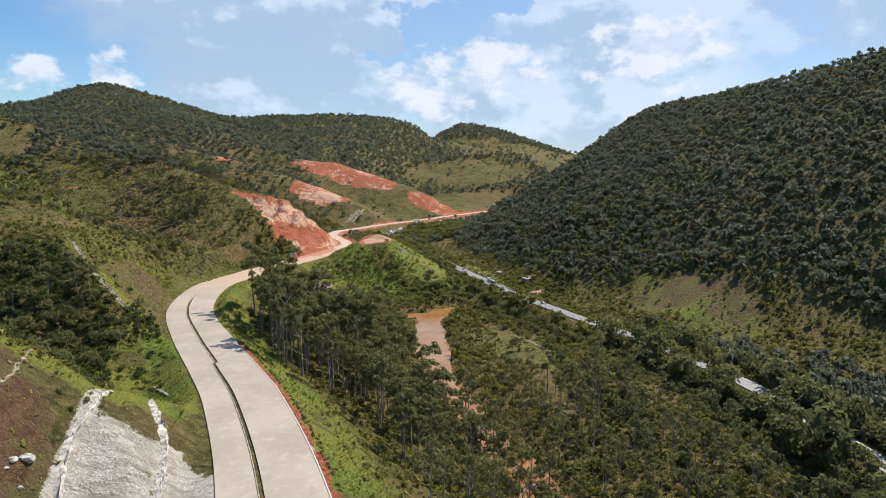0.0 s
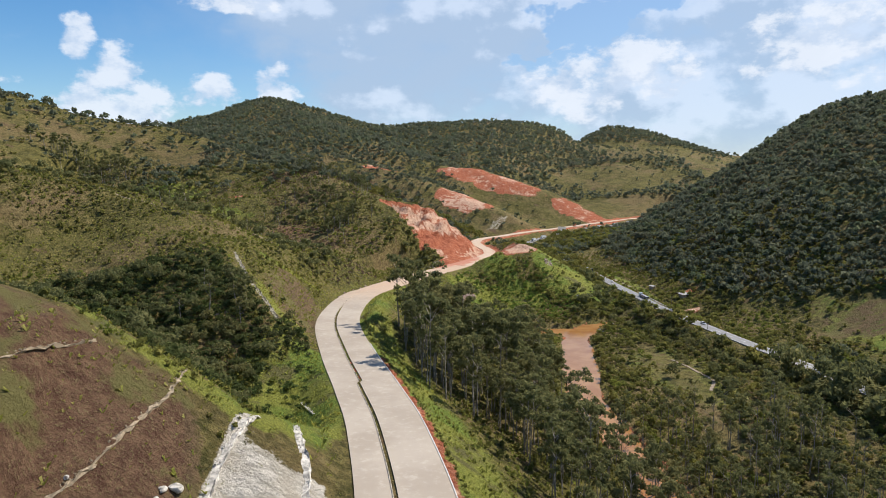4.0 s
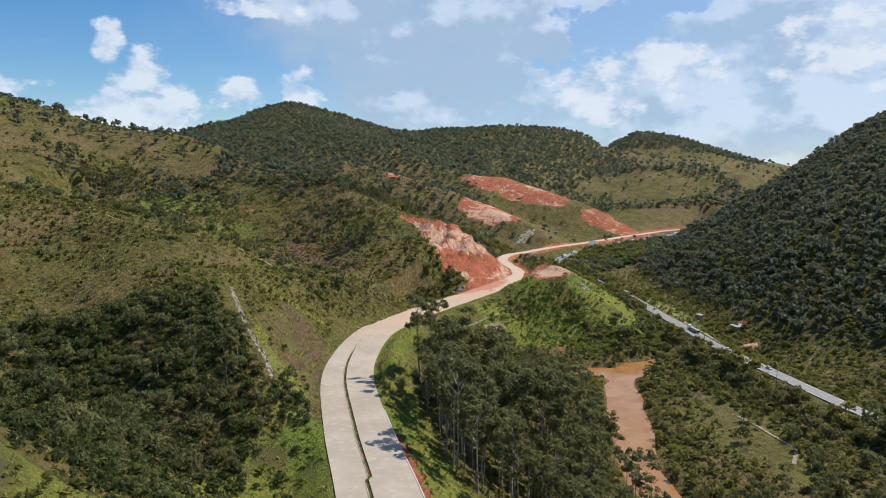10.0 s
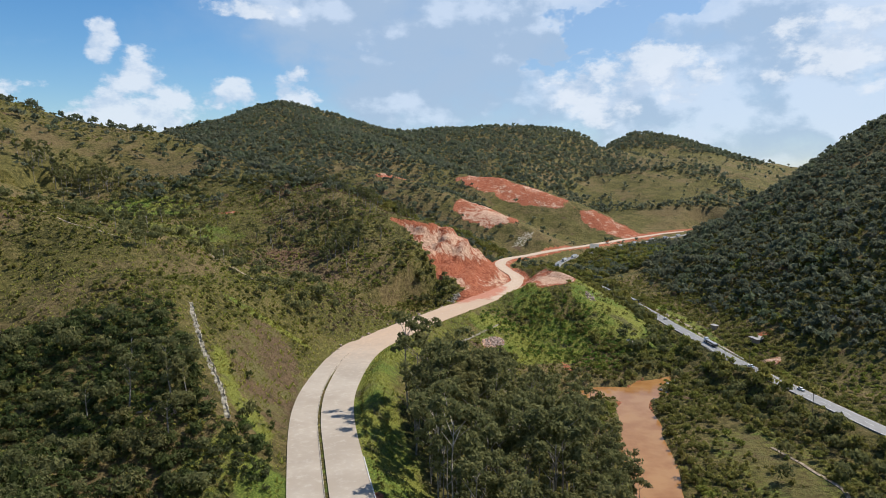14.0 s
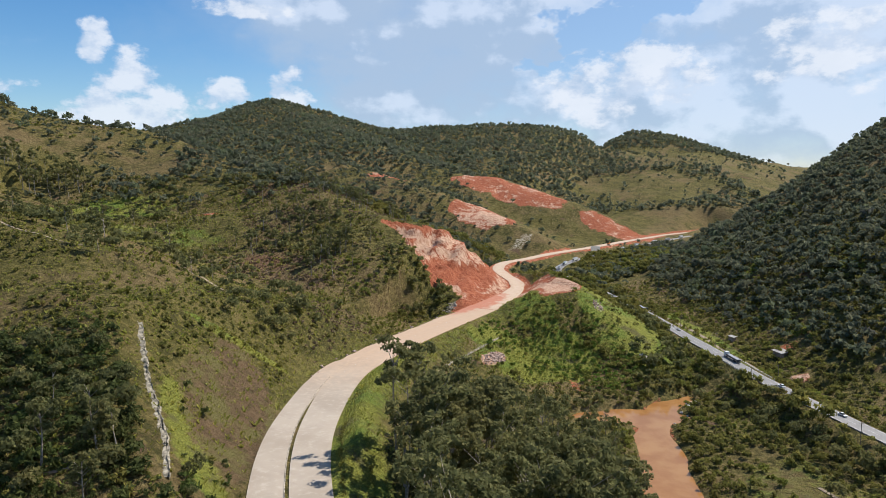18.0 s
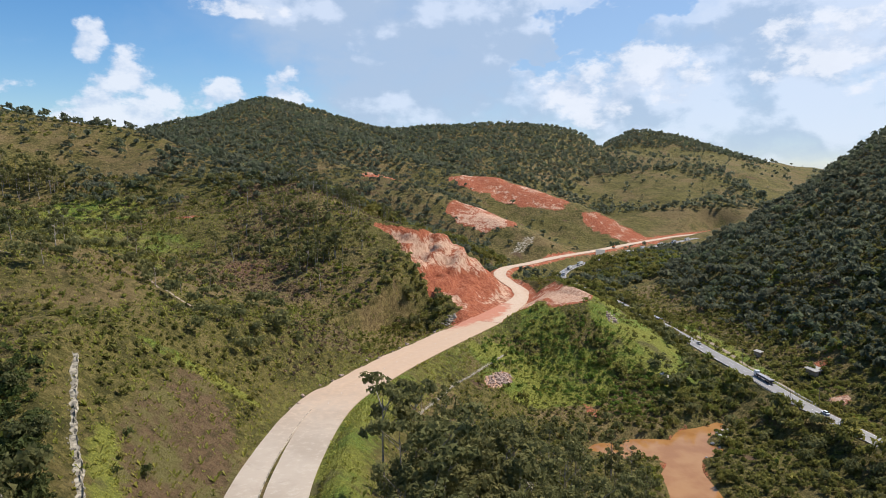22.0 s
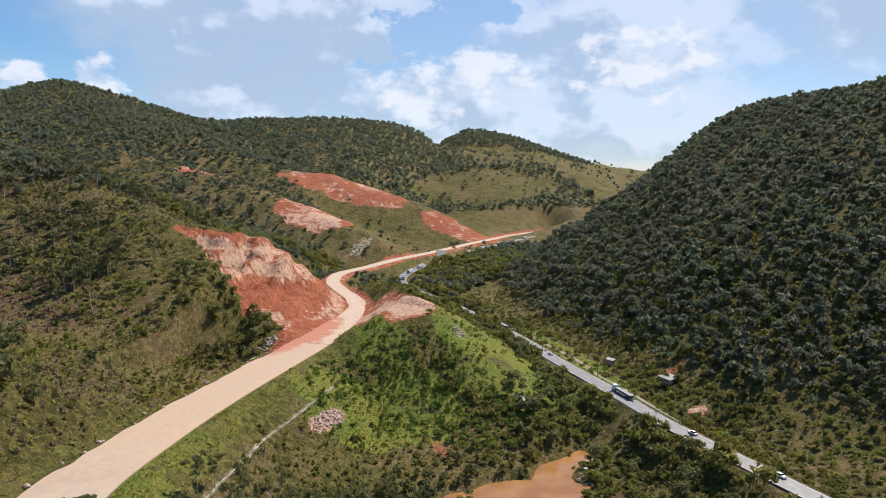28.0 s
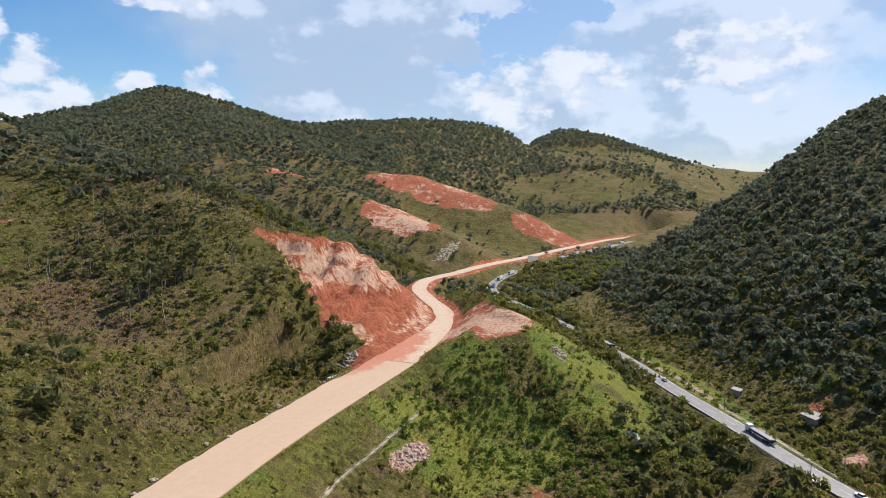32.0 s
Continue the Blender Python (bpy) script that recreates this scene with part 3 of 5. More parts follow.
def bare_soil(x, y, cut):
    """Where the earthworks laid the red earth bare."""
    s = np.zeros_like(x)
    d, v, side = near(x, y, HAUL)
    s = np.maximum(s, ease(cut, 0.4, 2.2) * ease(y, 528, 548) * (y < 735) * (x < 100) * (side > -0.5) * (d < 140))
    s = np.maximum(s, ease(cut, 1.0, 2.5) * (side < 0) * (y > 560) * (y < 640) * (x < 100))
    s = np.maximum(s, patch(x, y, 81, 571, 15, 27, -32, 0.35))           # the levelled pad
    s = np.maximum(s, patch(x, y, 20, 552, 26, 14, 58, 0.4))             # mud pushed out over the road's edge
    s = np.maximum(s, patch(x, y, 108, 1216, 104, 36, -20, 0.5))         # upper cut across the valley
    s = np.maximum(s, patch(x, y, 55, 1005, 56, 40, -55, 0.5))           # middle cut
    s = np.maximum(s, patch(x, y, 266, 1122, 68, 26, -38, 0.5))          # low cut beside the far road
    s = np.maximum(s, 0.75 * patch(x, y, -60, 1150, 60, 22, 0, 0.8))
    s = np.maximum(s, 0.7 * patch(x, y, 27.5, 474, 4.5, 16, -32, 0.7))        # small slip below the highway
    s = np.maximum(s, 0.5 * patch(x, y, 71, 464, 3.5, 8, 10, 0.9))
    s = np.maximum(s, 0.5 * patch(x, y, 216, 520, 12, 5, 20, 0.6) + 0.75 * patch(x, y, 203, 481, 7, 4, 0, 0.5))
    s = np.maximum(s, 1 - ease(d, 8, 13))
    h, vv, ss = near(x, y, HIGHWAY)
    s = np.maximum(s, (1 - ease(h, 12.2, 13.4)) * (ss < 0) * (y < 240))   # gravel strip along the kerb
    s = np.maximum(s, 0.6 * patch(x, y, -198, 668, 12, 6, 10, 0.7))
    r, vv, ss = near(x, y, RIVER)
    s = np.maximum(s, (1 - ease(r, 8.0, 11.0)) * 0.5 * (x < 114))
    return s


SOIL = bare_soil(GX, GY, CUT)
dh, vh, sh = near(GX, GY, HIGHWAY)
do, vo, so = near(GX, GY, OLD_ROAD)
band = fbm(GX, GY, 26, 1)
dl, vl, sl = near(GX, GY, HAUL)
rel = (GZ - 30) / (np.interp(GX, [-60, -8, 35, 60, 80], [90, 79, 62, 53, 45]) - 30)      # height within the face, 1 at its rim
face = (sl > 0) * (GY > 530) * (GY < 740) * (dl > 8)
PALE = ease(SOIL, 0.2, 0.8) * np.clip(0.14 + face * (0.66 * ease(rel, 0.42, 0.62) * (1 - ease(rel, 0.84, 0.96)) * ease(GX, -62, -40) + 0.6 * (1 - ease(dl, 13, 21)) * ease(GY, 582, 600) + 0.45 * patch(GX, GY, 8, 570, 8, 14, 20, 0.6) - 0.15)
                                      + 0.95 * patch(GX, GY, 85, 579, 14.5, 26, -32, 0.25) + 0.5 * patch(GX, GY, 48, 985, 40, 30, 0, 0.9) + 0.35 * (band - 0.45) + 0.8 * patch(GX, GY, 203, 481, 9, 6, 0, 0.3) + 0.3 * (GY > 900) * ease(band, 0.42, 0.6)
                                      + 0.8 * patch(GX, GY, 27.5, 474, 6, 18, -32, 0.4) + 0.7 * patch(GX, GY, 68, 592, 18, 26, -20, 0.4), 0, 1)
LUSH = np.clip((sh < 0) * (1 - ease(dh, 16, 40)) * np.interp(GY, [280, 320, 420, 460], [1.15, 0.8, 0.65, 0.5]) * (GY < 700) + 1.0 * patch(GX, GY, 52, 490, 40, 26, 30, 0.5) + patch(GX, GY, -47, 196, 21, 62, 12, 0.4) + 0.9 * patch(GX, GY, -71, 292, 6.5, 30, 32, 0.4) + 0.8 * patch(GX, GY, -82, 373, 20, 4, 15, 0.4)
               + 0.95 * patch(GX, GY, 118, 540, 30, 64, 12, 0.4) + 0.7 * patch(GX, GY, 60, 535, 14, 22, 0, 0.5) + 0.5 * patch(GX, GY, 130, 320, 24, 60, 0, 0.6) + 0.6 * patch(GX, GY, -225, 600, 50, 30, 0, 0.6) + 0.85 * patch(GX, GY, -285, 680, 55, 34, 20, 0.7) + 0.5 * patch(GX, GY, -180, 500, 60, 30, 30, 0.9)
               + 0.8 * patch(GX, GY, -66, 138, 30, 7, -8, 0.4) + 0.55 * patch(GX, GY, 255, 385, 27, 36, -20, 1.2) + 0.55 * patch(GX, GY, 268, 325, 27, 42, -10, 1.2) + 0.9 * patch(GX, GY, 177, 545, 10, 90, 0, 0.4) + 0.6 * patch(GX, GY, 225, 297, 25, 20, 0, 0.5) + 0.42 * (sh > 0) * (1 - ease(dh, 13, 27)) * (GY > 340), 0, 1)
DRY = np.clip(patch(GX, GY, -74, 95, 31.5, 50, 0, 0.12) * (1 - ease(GY + 3 * (vnoise(GX, GY, 9, 2) - 0.5), 127, 133)) + 0.66 * patch(GX, GY, -70, 326, 16, 50, 14, 0.35) + 0.4 * patch(GX, GY, 128, 322, 10, 46, 0, 0.5) + 0.6 * patch(GX, GY, 262, 375, 24, 24, -20, 1.2) + 0.55 * patch(GX, GY, 280, 330, 18, 30, -10, 1.2)
              + 0.55 * patch(GX, GY, -110, 540, 50, 40, 0, 0.9) + 0.5 * patch(GX, GY, -60, 470, 22, 30, 0, 0.9) + 0.5 * patch(GX, GY, -130, 640, 40, 25, 0, 0.9) + 0.7 * patch(GX, GY, -124, 720, 70, 22, -10, 0.9) + 0.5 * patch(GX, GY, -100, 1100, 90, 40, 0, 0.9) + 0.5 * patch(GX, GY, -125, 575, 30, 20, 0, 0.9) + 0.4 * patch(GX, GY, 460, 1700, 300, 120, 0, 0.8), 0, 1)
wedge = ease(GX, -41.5, -40) * (1 - ease(GX, -29.5, -28)) * ease(GY, 119, 128)
STONE = ease(GX, -44.5, -43) * (1 - ease(GY + (GX + 43) * 0.78 + 5 * (vnoise(GX, GY, 7, 1) - 0.5), 136, 139)) * (GX < -10) * (GY > 40) * (1 - 0.65 * wedge)
STONE = np.clip(STONE + 0.45 * patch(GX, GY, 95, 915, 26, 9, 50, 0.9) + 0.42 * patch(GX, GY, 101, 543, 5, 8, 0, 0.9), 0, 1)
nx, ny = len(gx), len(gy)
idx = np.arange(nx * ny).reshape(ny, nx)
quads = np.stack([idx[:-1, :-1], idx[:-1, 1:], idx[1:, 1:], idx[1:, :-1]], -1).reshape(-1, 4)
ground = new("ground", mesh_np("ground", np.stack([GX, GY, GZ], -1).reshape(-1, 3), quads, GROUND, True,
                               soil=SOIL.ravel(), pale=PALE.ravel(), lush=LUSH.ravel(), dry=DRY.ravel(), stone=STONE.ravel()))
tagged(ground, "hilly ground of green and dry grass with red earth cuts", "ground", kind="structure")


def height(x, y):
    """The ground sheet's own height at points (bilinear)."""
    i = np.clip(np.searchsorted(gx, x) - 1, 0, nx - 2)
    j = np.clip(np.searchsorted(gy, y) - 1, 0, ny - 2)
    u, v = (x - gx[i]) / (gx[i + 1] - gx[i]), (y - gy[j]) / (gy[j + 1] - gy[j])
    return (GZ[j, i] * (1 - u) + GZ[j, i + 1] * u) * (1 - v) + (GZ[j + 1, i] * (1 - u) + GZ[j + 1, i + 1] * u) * v


def sheet(table, x, y):
    i = np.clip(np.searchsorted(gx, x) - 1, 0, nx - 2)
    j = np.clip(np.searchsorted(gy, y) - 1, 0, ny - 2)
    return table[j, i]


# ---- roads and water ----
hw = HIGHWAY
hy = hw[:, 1]
mid = np.where(hy < 208, -2.0, np.interp(hy, [208, 268, 310, 347, 400, 520], [-0.8, -0.7, -1.2, -2.2, -2.8, -2.8]))
gap = 0.55 - 0.53 * ease(hy, 335, 368)
half = 10.7
dust = ease(hy, 290, 480)


def slab(name, lo, hi, label):
    v, f = ribbon(hw, [lo, lo, lo + (hi - lo) * 0.25, lo + (hi - lo) * 0.42, lo + (hi - lo) * 0.58, lo + (hi - lo) * 0.75, hi, hi], [-0.35, 0, 0.02, 0.03, 0.03, 0.02, 0, -0.35])
    tyre = np.tile([0, 0, 1, 0.4, 1, 0.3, 0, 0], len(hw)) * 0.25
    mud = np.repeat(ease(hy, 502, 542), 8) * np.tile([1, 1, 0.95, 0.9, 0.85, 0.7, 0.6, 0.6] if "works" in label else [0.5, 0.5, 0.4, 0.2, 0.1, 0, 0, 0], len(hw)) * 1.1
    ob = new(name, mesh_np(name, v, f, CONCRETE, False, dust=np.repeat(dust, 8), tyre=tyre, mud=mud))
    return tagged(ob, label, "road", kind="structure")


ragged = ease(hy, 350, 420) * ((vnoise(hy, hy * 0, 14, 1) - 0.35) * 2.0 + (vnoise(hy, hy * 0, 6, 2) - 0.5) * 1.6)
slab("road", -half + np.maximum(ragged, -0.4), mid - gap, "pale new concrete carriageway, dusty towards the works")
slab("road", mid + gap, np.full(len(hw), half), "pale new concrete carriageway beside a planted verge")


def strip(name, line, lo, hi, top, thick, mat, label, category, kind="structure", extra=None):
    lo, hi = np.broadcast_to(lo, len(line)), np.broadcast_to(hi, len(line))
    v, f = ribbon(line, [lo, lo, (lo + hi) / 2, hi, hi], [top - thick, top, top + 0.01, top, top - thick])
    values = {"tyre": np.tile([0, 0, 0.6, 0, 0], len(line)), "dust": np.zeros(len(v)), "mud": (np.repeat(ease(line[:, 1], 524, 540) * (1 - ease(line[:, 1], 585, 625)), 5) if extra is None else np.repeat(extra, 5)) * np.tile([1.2, 1.2, 0.75, 0, 0], len(line))}
    ob = new(name, mesh_np(name, v, f, mat, False, **values))
    return tagged(ob, label, category, kind=kind)


haul_half = 10.5 - 4.8 * ease(HAUL[:, 1], 550, 640)
strip("road", HAUL, -haul_half + 1.4 * (vnoise(HAUL[:, 1], HAUL[:, 0], 10, 2) - 0.5), haul_half + 1.4 * (vnoise(HAUL[:, 1], HAUL[:, 0], 10, 3) - 0.5), 0.07, 0.5, DIRT, "pale dusty dirt haul road winding past the cut", "dirt road")
strip("road", OLD_ROAD, -4.3, 4.3, 0.1, 0.5, ASPHALT, "worn grey asphalt highway in the valley", "road")


def drape(points, lift=0.1, step=2.0):
    """A line laid on the ground."""
    line = spline([(x, y, 0) for x, y in points], step)
    line[:, 2] = height(line[:, 0], line[:, 1]) + lift
    return line


strip("track", drape([(134, 292), (141, 306), (139, 326), (136, 348)], 0.12), -0.8, 0.8, 0.06, 0.5, TRODDEN, "narrow bare dirt track through scrub", "dirt track")
strip("track", drape([(174, 470), (177, 510), (178, 560), (172, 610), (164, 650)], 0.12), -1.6, 1.6, 0.1, 0.5, TRODDEN, "dusty side track along the highway", "dirt track")
for points in ([(-219, 425), (-198, 415), (-174, 407), (-160, 412)], [(-232, 656), (-211, 660), (-198, 669), (-187, 657), (-168, 659), (-150, 652)], [(-140, 458), (-118, 435), (-106, 428)]):
    strip("track", drape(points, 0.12), -0.55, 0.55, 0.06, 0.5, TRODDEN, "narrow bare footpath along the hillside", "dirt track")
wv, wf = ribbon(RIVER, [-48, 0, 30], [0, 0, 0])
tagged(new("water", mesh_np("water", wv, wf, WATER, True)), "slow muddy brown river water", "river", kind="structure")


# ---- plants ----
def leaf_crown(count, rx, rz, leaf, seed, lumps=5, core=0.5):
    """A crown of many small leaf sprays round a few limbs' ends: vertices, triangles and a tone for each point, higher
    towards the top.
    """
    r = np.random.default_rng(seed)
    heads = r.normal(size=(lumps, 3))
    heads /= np.linalg.norm(heads, axis=1)[:, None]
    heads *= r.uniform(0.25, 0.62, (lumps, 1))
    heads[:, 2] = heads[:, 2] * 0.8 + 0.1
    sizes = r.uniform(0.38, 0.6, lumps)
    which = r.integers(0, lumps, count)
    d = r.normal(size=(count, 3))
    d /= np.linalg.norm(d, axis=1)[:, None]
    d[:, 2] = np.where(d[:, 2] < -0.25, -d[:, 2] * 0.6, d[:, 2])
    p = heads[which] + d * (sizes[which] * r.uniform(0.75, 1.05, count))[:, None]
    nrm = d + r.normal(scale=0.45, size=(count, 3))
    nrm /= np.linalg.norm(nrm, axis=1)[:, None]
    a = np.cross(nrm, r.normal(size=(count, 3)))
    a /= np.linalg.norm(a, axis=1)[:, None] + 1e-9
    b = np.cross(nrm, a)
    s = leaf * r.uniform(0.6, 1.35, (count, 1))
    p = p * (rx, rx, rz)
    spray = np.stack([p + a * s * 1.35, p - a * s * 0.65 + b * s * 0.75 - nrm * s * 0.2, p - a * s * 0.7 - b * s * 0.7 - nrm * s * 0.15], 1)
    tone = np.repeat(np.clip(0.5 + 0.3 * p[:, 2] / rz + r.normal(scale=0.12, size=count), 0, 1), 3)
    return spray.reshape(-1, 3), np.arange(count * 3).reshape(-1, 3), tone


def scatter(name, places, sizes, models, mat, label, category, lift=0.0, tones=None):
    """Many plants joined into one object of kind stuff: models stretched, turned and set at places."""
    r = np.random.default_rng(len(places) + 3)
    V, Q, T, base = [], [], [], 0
    pick = r.integers(0, len(models), len(places))
    for m, (v, q, t) in enumerate(models):
        sel = np.nonzero(pick == m)[0]
        if not len(sel):
            continue
        ang, s = r.uniform(0, 6.283, len(sel)), sizes[sel]
        sz = s * r.uniform(0.8, 1.25, len(sel))
        c, sn = np.cos(ang)[:, None], np.sin(ang)[:, None]
        x = (v[None, :, 0] * c - v[None, :, 1] * sn) * s[:, None] + places[sel, 0, None]
        y = (v[None, :, 0] * sn + v[None, :, 1] * c) * s[:, None] + places[sel, 1, None]
        z = (v[None, :, 2] + lift) * sz[:, None] + places[sel, 2, None]
        V.append(np.stack([x, y, z], -1).reshape(-1, 3))
        own = (tones[sel] if tones is not None else r.uniform(0, 1, len(sel)))[:, None]
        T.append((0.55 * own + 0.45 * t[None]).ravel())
        Q.append((q[None] + (np.arange(len(sel)) * len(v))[:, None, None] + base).reshape(-1, q.shape[1]))
        base += len(sel) * len(v)
    ob = new(name, mesh_np(name, np.concatenate(V), np.concatenate(Q), mat, False, tone=np.concatenate(T)))
    return tagged(ob, label, category, kind="stuff")


def spots(x0, x1, y0, y1, gap, seed):
    r = np.random.default_rng(seed)
    x, y = np.meshgrid(np.arange(x0, x1, gap), np.arange(y0, y1, gap))
    x = (x + r.uniform(-0.75, 0.75, x.shape) * gap).ravel()
    y = (y + r.uniform(-0.75, 0.75, y.shape) * gap).ravel()
    return x, y, r.random(x.shape)


DRAIN = spline([(-104, 336, 0), (-96, 320, 0), (-88, 305, 0), (-80, 292, 0), (-73, 280, 0), (-66, 262, 0)], 3.0)


def clear_of(x, y):
    """1 where plants may grow, 0 on roads, water and bare earth."""
    ok = np.ones_like(x)
    for line, half in ((HIGHWAY, 15), (HAUL, 13), (OLD_ROAD, 8), (RIVER, 10.5), (TRACK, 4)):
        d, v, s = near(x, y, line)
        ok *= d > np.where((x > 121) & (half == 10.5), 3.5, half)
    d, v, s = near(x, y, DRAIN)
    ok *= (d > 4.5) | (y > 334) | (y < 262)
    ok *= np.hypot((x - 92) / 29, (y - 431) / 11.5) > 1.05
    return ok * (sheet(SOIL, x, y) < 0.35) * (sheet(STONE, x, y) < 0.4) * (1 - 0.9 * patch(x, y, -70, 291, 7, 32, 32, 0.3)) * (1 - 0.9 * patch(x, y, -43, 190, 14, 46, 12, 0.4))


def clearing(x, y):
    """The rough pasture at the foot of the wooded hill."""
    return np.maximum(patch(x, y, 255, 385, 28, 38, -20, 0.9), patch(x, y, 268, 325, 28, 44, -10, 0.9))


def wood(x, y):
    """How densely wooded the land is, 0 to 1."""
    h = height(x, y)
    f = fbm(x, y, 90, 0)
    edge = np.interp(y, [60, 250, 350, 420, 520, 700, 900], [330, 315, 300, 250, 214, 196, 230])
    right = ease(x - edge, -8, 14) * (y < 1350) * (1 - 0.96 * clearing(x, y)) * (1 - 0.8 * patch(x, y, 600, 700, 30, 160, 0, 0.6))
    far = ease(y, 1280, 1400) * (x < 620) * (0.8 - 0.78 * patch(x, y, 420, 1460, 150, 110, 0, 0.5) - 0.75 * ease(x, 380, 470) * (y > 1600) + 0.5 * patch(x, y, 600, 2080, 160, 60, 0, 0.4))
    far = far + 0.95 * patch(x, y, 690, 2050, 235, 150, -8, 0.35) + 0.9 * patch(x, y, 560, 2020, 100, 80, -20, 0.4)
    gully = patch(x, y, 20, 800, 85, 56, -25, 0.5) + patch(x, y, -10, 930, 70, 50, -45, 0.5) * 0.8 + patch(x, y, -160, 800, 120, 80, 0, 0.6)
    behind = ease(y, 760, 900) * (x < 60) * 0.36 + patch(x, y, -100, 600, 30, 60, 20, 0.7) * 0.6
    bank = patch(x, y, 132, 476, 26, 34, 0, 0.5) + patch(x, y, 142, 590, 9, 60, 0, 0.6) + patch(x, y, 140, 700, 26, 60, 0, 0.4) + 0.9 * patch(x, y, 146, 500, 9, 60, 0, 0.5) + patch(x, y, 112, 790, 26, 40, 0, 0.4) + patch(x, y, 185, 830, 30, 70, -30, 0.4) + patch(x, y, 255, 930, 40, 80, -35, 0.4)
    floor = 0.75 * patch(x, y, 165, 250, 45, 130, 0, 0.6) * ease(f, 0.36, 0.56) + 0.8 * patch(x, y, 150, 420, 14, 60, 0, 0.7) + 0.9 * patch(x, y, 225, 225, 40, 95, 10, 0.7) * ease(f, 0.4, 0.5)
    side = 0.9 * patch(x, y, 62, 438, 22, 16, 20, 0.5) + 0.9 * patch(x, y, -20, 555, 24, 26, 45, 0.5)
    left = ease(f, 0.52, 0.68) * (x < -60) * (y < 800) * 0.5
    back = 1.0 * patch(x, y, -122, 262, 72, 52, 0, 0.4) + 1.0 * patch(x, y, -86, 196, 36, 44, 25, 0.4)
    return np.clip(right + far + gully + behind + bank + floor + side + left + back, 0, 1)


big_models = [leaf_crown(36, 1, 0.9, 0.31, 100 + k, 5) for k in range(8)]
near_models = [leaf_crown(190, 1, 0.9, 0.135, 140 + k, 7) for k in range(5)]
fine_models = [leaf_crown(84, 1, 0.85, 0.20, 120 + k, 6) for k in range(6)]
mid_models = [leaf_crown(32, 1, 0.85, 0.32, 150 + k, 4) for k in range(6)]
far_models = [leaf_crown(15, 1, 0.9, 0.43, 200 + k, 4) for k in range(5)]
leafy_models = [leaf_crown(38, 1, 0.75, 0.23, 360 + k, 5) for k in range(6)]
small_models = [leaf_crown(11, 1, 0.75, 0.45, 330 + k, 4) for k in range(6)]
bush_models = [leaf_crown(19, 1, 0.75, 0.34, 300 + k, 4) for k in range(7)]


def plant(name, x0, x1, y0, y1, gap, seed, dens, size, spread, models, mat, label, category, lift):
    x, y, u = spots(x0, x1, y0, y1, gap, seed)
    keep = u < dens(x, y) * clear_of(x, y)
    x, y = x[keep], y[keep]
    r = np.random.default_rng(seed + 1)
    s = size * np.exp(spread * np.clip(r.normal(size=len(x)), -1.9, 1.5))
    tone = np.clip(0.25 + 0.5 * fbm(x, y, 60, 1) + r.normal(scale=0.2, size=len(x)), 0, 1)
    return scatter(name, np.stack([x, y, height(x, y)], 1), s, models, mat, label, category, lift, tone)


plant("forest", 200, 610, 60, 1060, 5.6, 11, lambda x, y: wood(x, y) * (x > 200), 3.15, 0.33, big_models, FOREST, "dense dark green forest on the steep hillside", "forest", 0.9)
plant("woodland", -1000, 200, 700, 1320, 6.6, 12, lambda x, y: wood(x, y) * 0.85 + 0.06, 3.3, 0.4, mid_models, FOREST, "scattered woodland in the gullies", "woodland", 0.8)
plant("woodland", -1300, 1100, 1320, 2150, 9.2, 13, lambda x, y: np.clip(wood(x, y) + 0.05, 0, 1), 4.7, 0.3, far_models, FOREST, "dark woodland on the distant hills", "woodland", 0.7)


def scrub(x, y):
    f = fbm(x, y, 45, 3)
    left = (x < -40) * (0.28 + 0.7 * ease(f, 0.40, 0.60)) * np.where(y > 440, 0.62, 1.0) * (1 - 0.8 * patch(x, y, -285, 680, 58, 36, 20, 0.7))
    spur = (x > -40) * (x < 140) * (y > 430) * (0.3 + 0.6 * ease(f, 0.42, 0.56)) * (1 - 0.85 * patch(x, y, 118, 540, 30, 64, 12, 0.4)) * (1 - 0.7 * patch(x, y, 52, 488, 34, 16, 30, 0.4))
    floor = (x > 90) * (x < 340) * (1 - 0.93 * patch(x, y, 114, 552, 28, 56, 10, 0.35)) * (0.45 + 0.6 * ease(f, 0.38, 0.55)) * (1 - 0.6 * patch(x, y, 130, 318, 12, 48, 0, 0.8)) * (1 - 0.8 * patch(x, y, 178, 540, 10, 80, 0, 0.4))
    floor = floor * (1 - 0.55 * clearing(x, y))
    dr, vr, sr = near(x, y, RIVER)
    grove = (x > 10) * (x < 90) * (y < 430) * 0.8 + (dr < 24) * (y < 470)
    d, v, s = near(x, y, HIGHWAY)
    free = ease(d, np.where(s > 0, 14, 20), np.where(s > 0, 26, 36))
    return np.clip(left + spur + floor + grove, 0, 1) * free * (1 - np.where(y > 400, 0.6, 1.0) * ease(sheet(DRY, x, y), 0.3, 0.7))


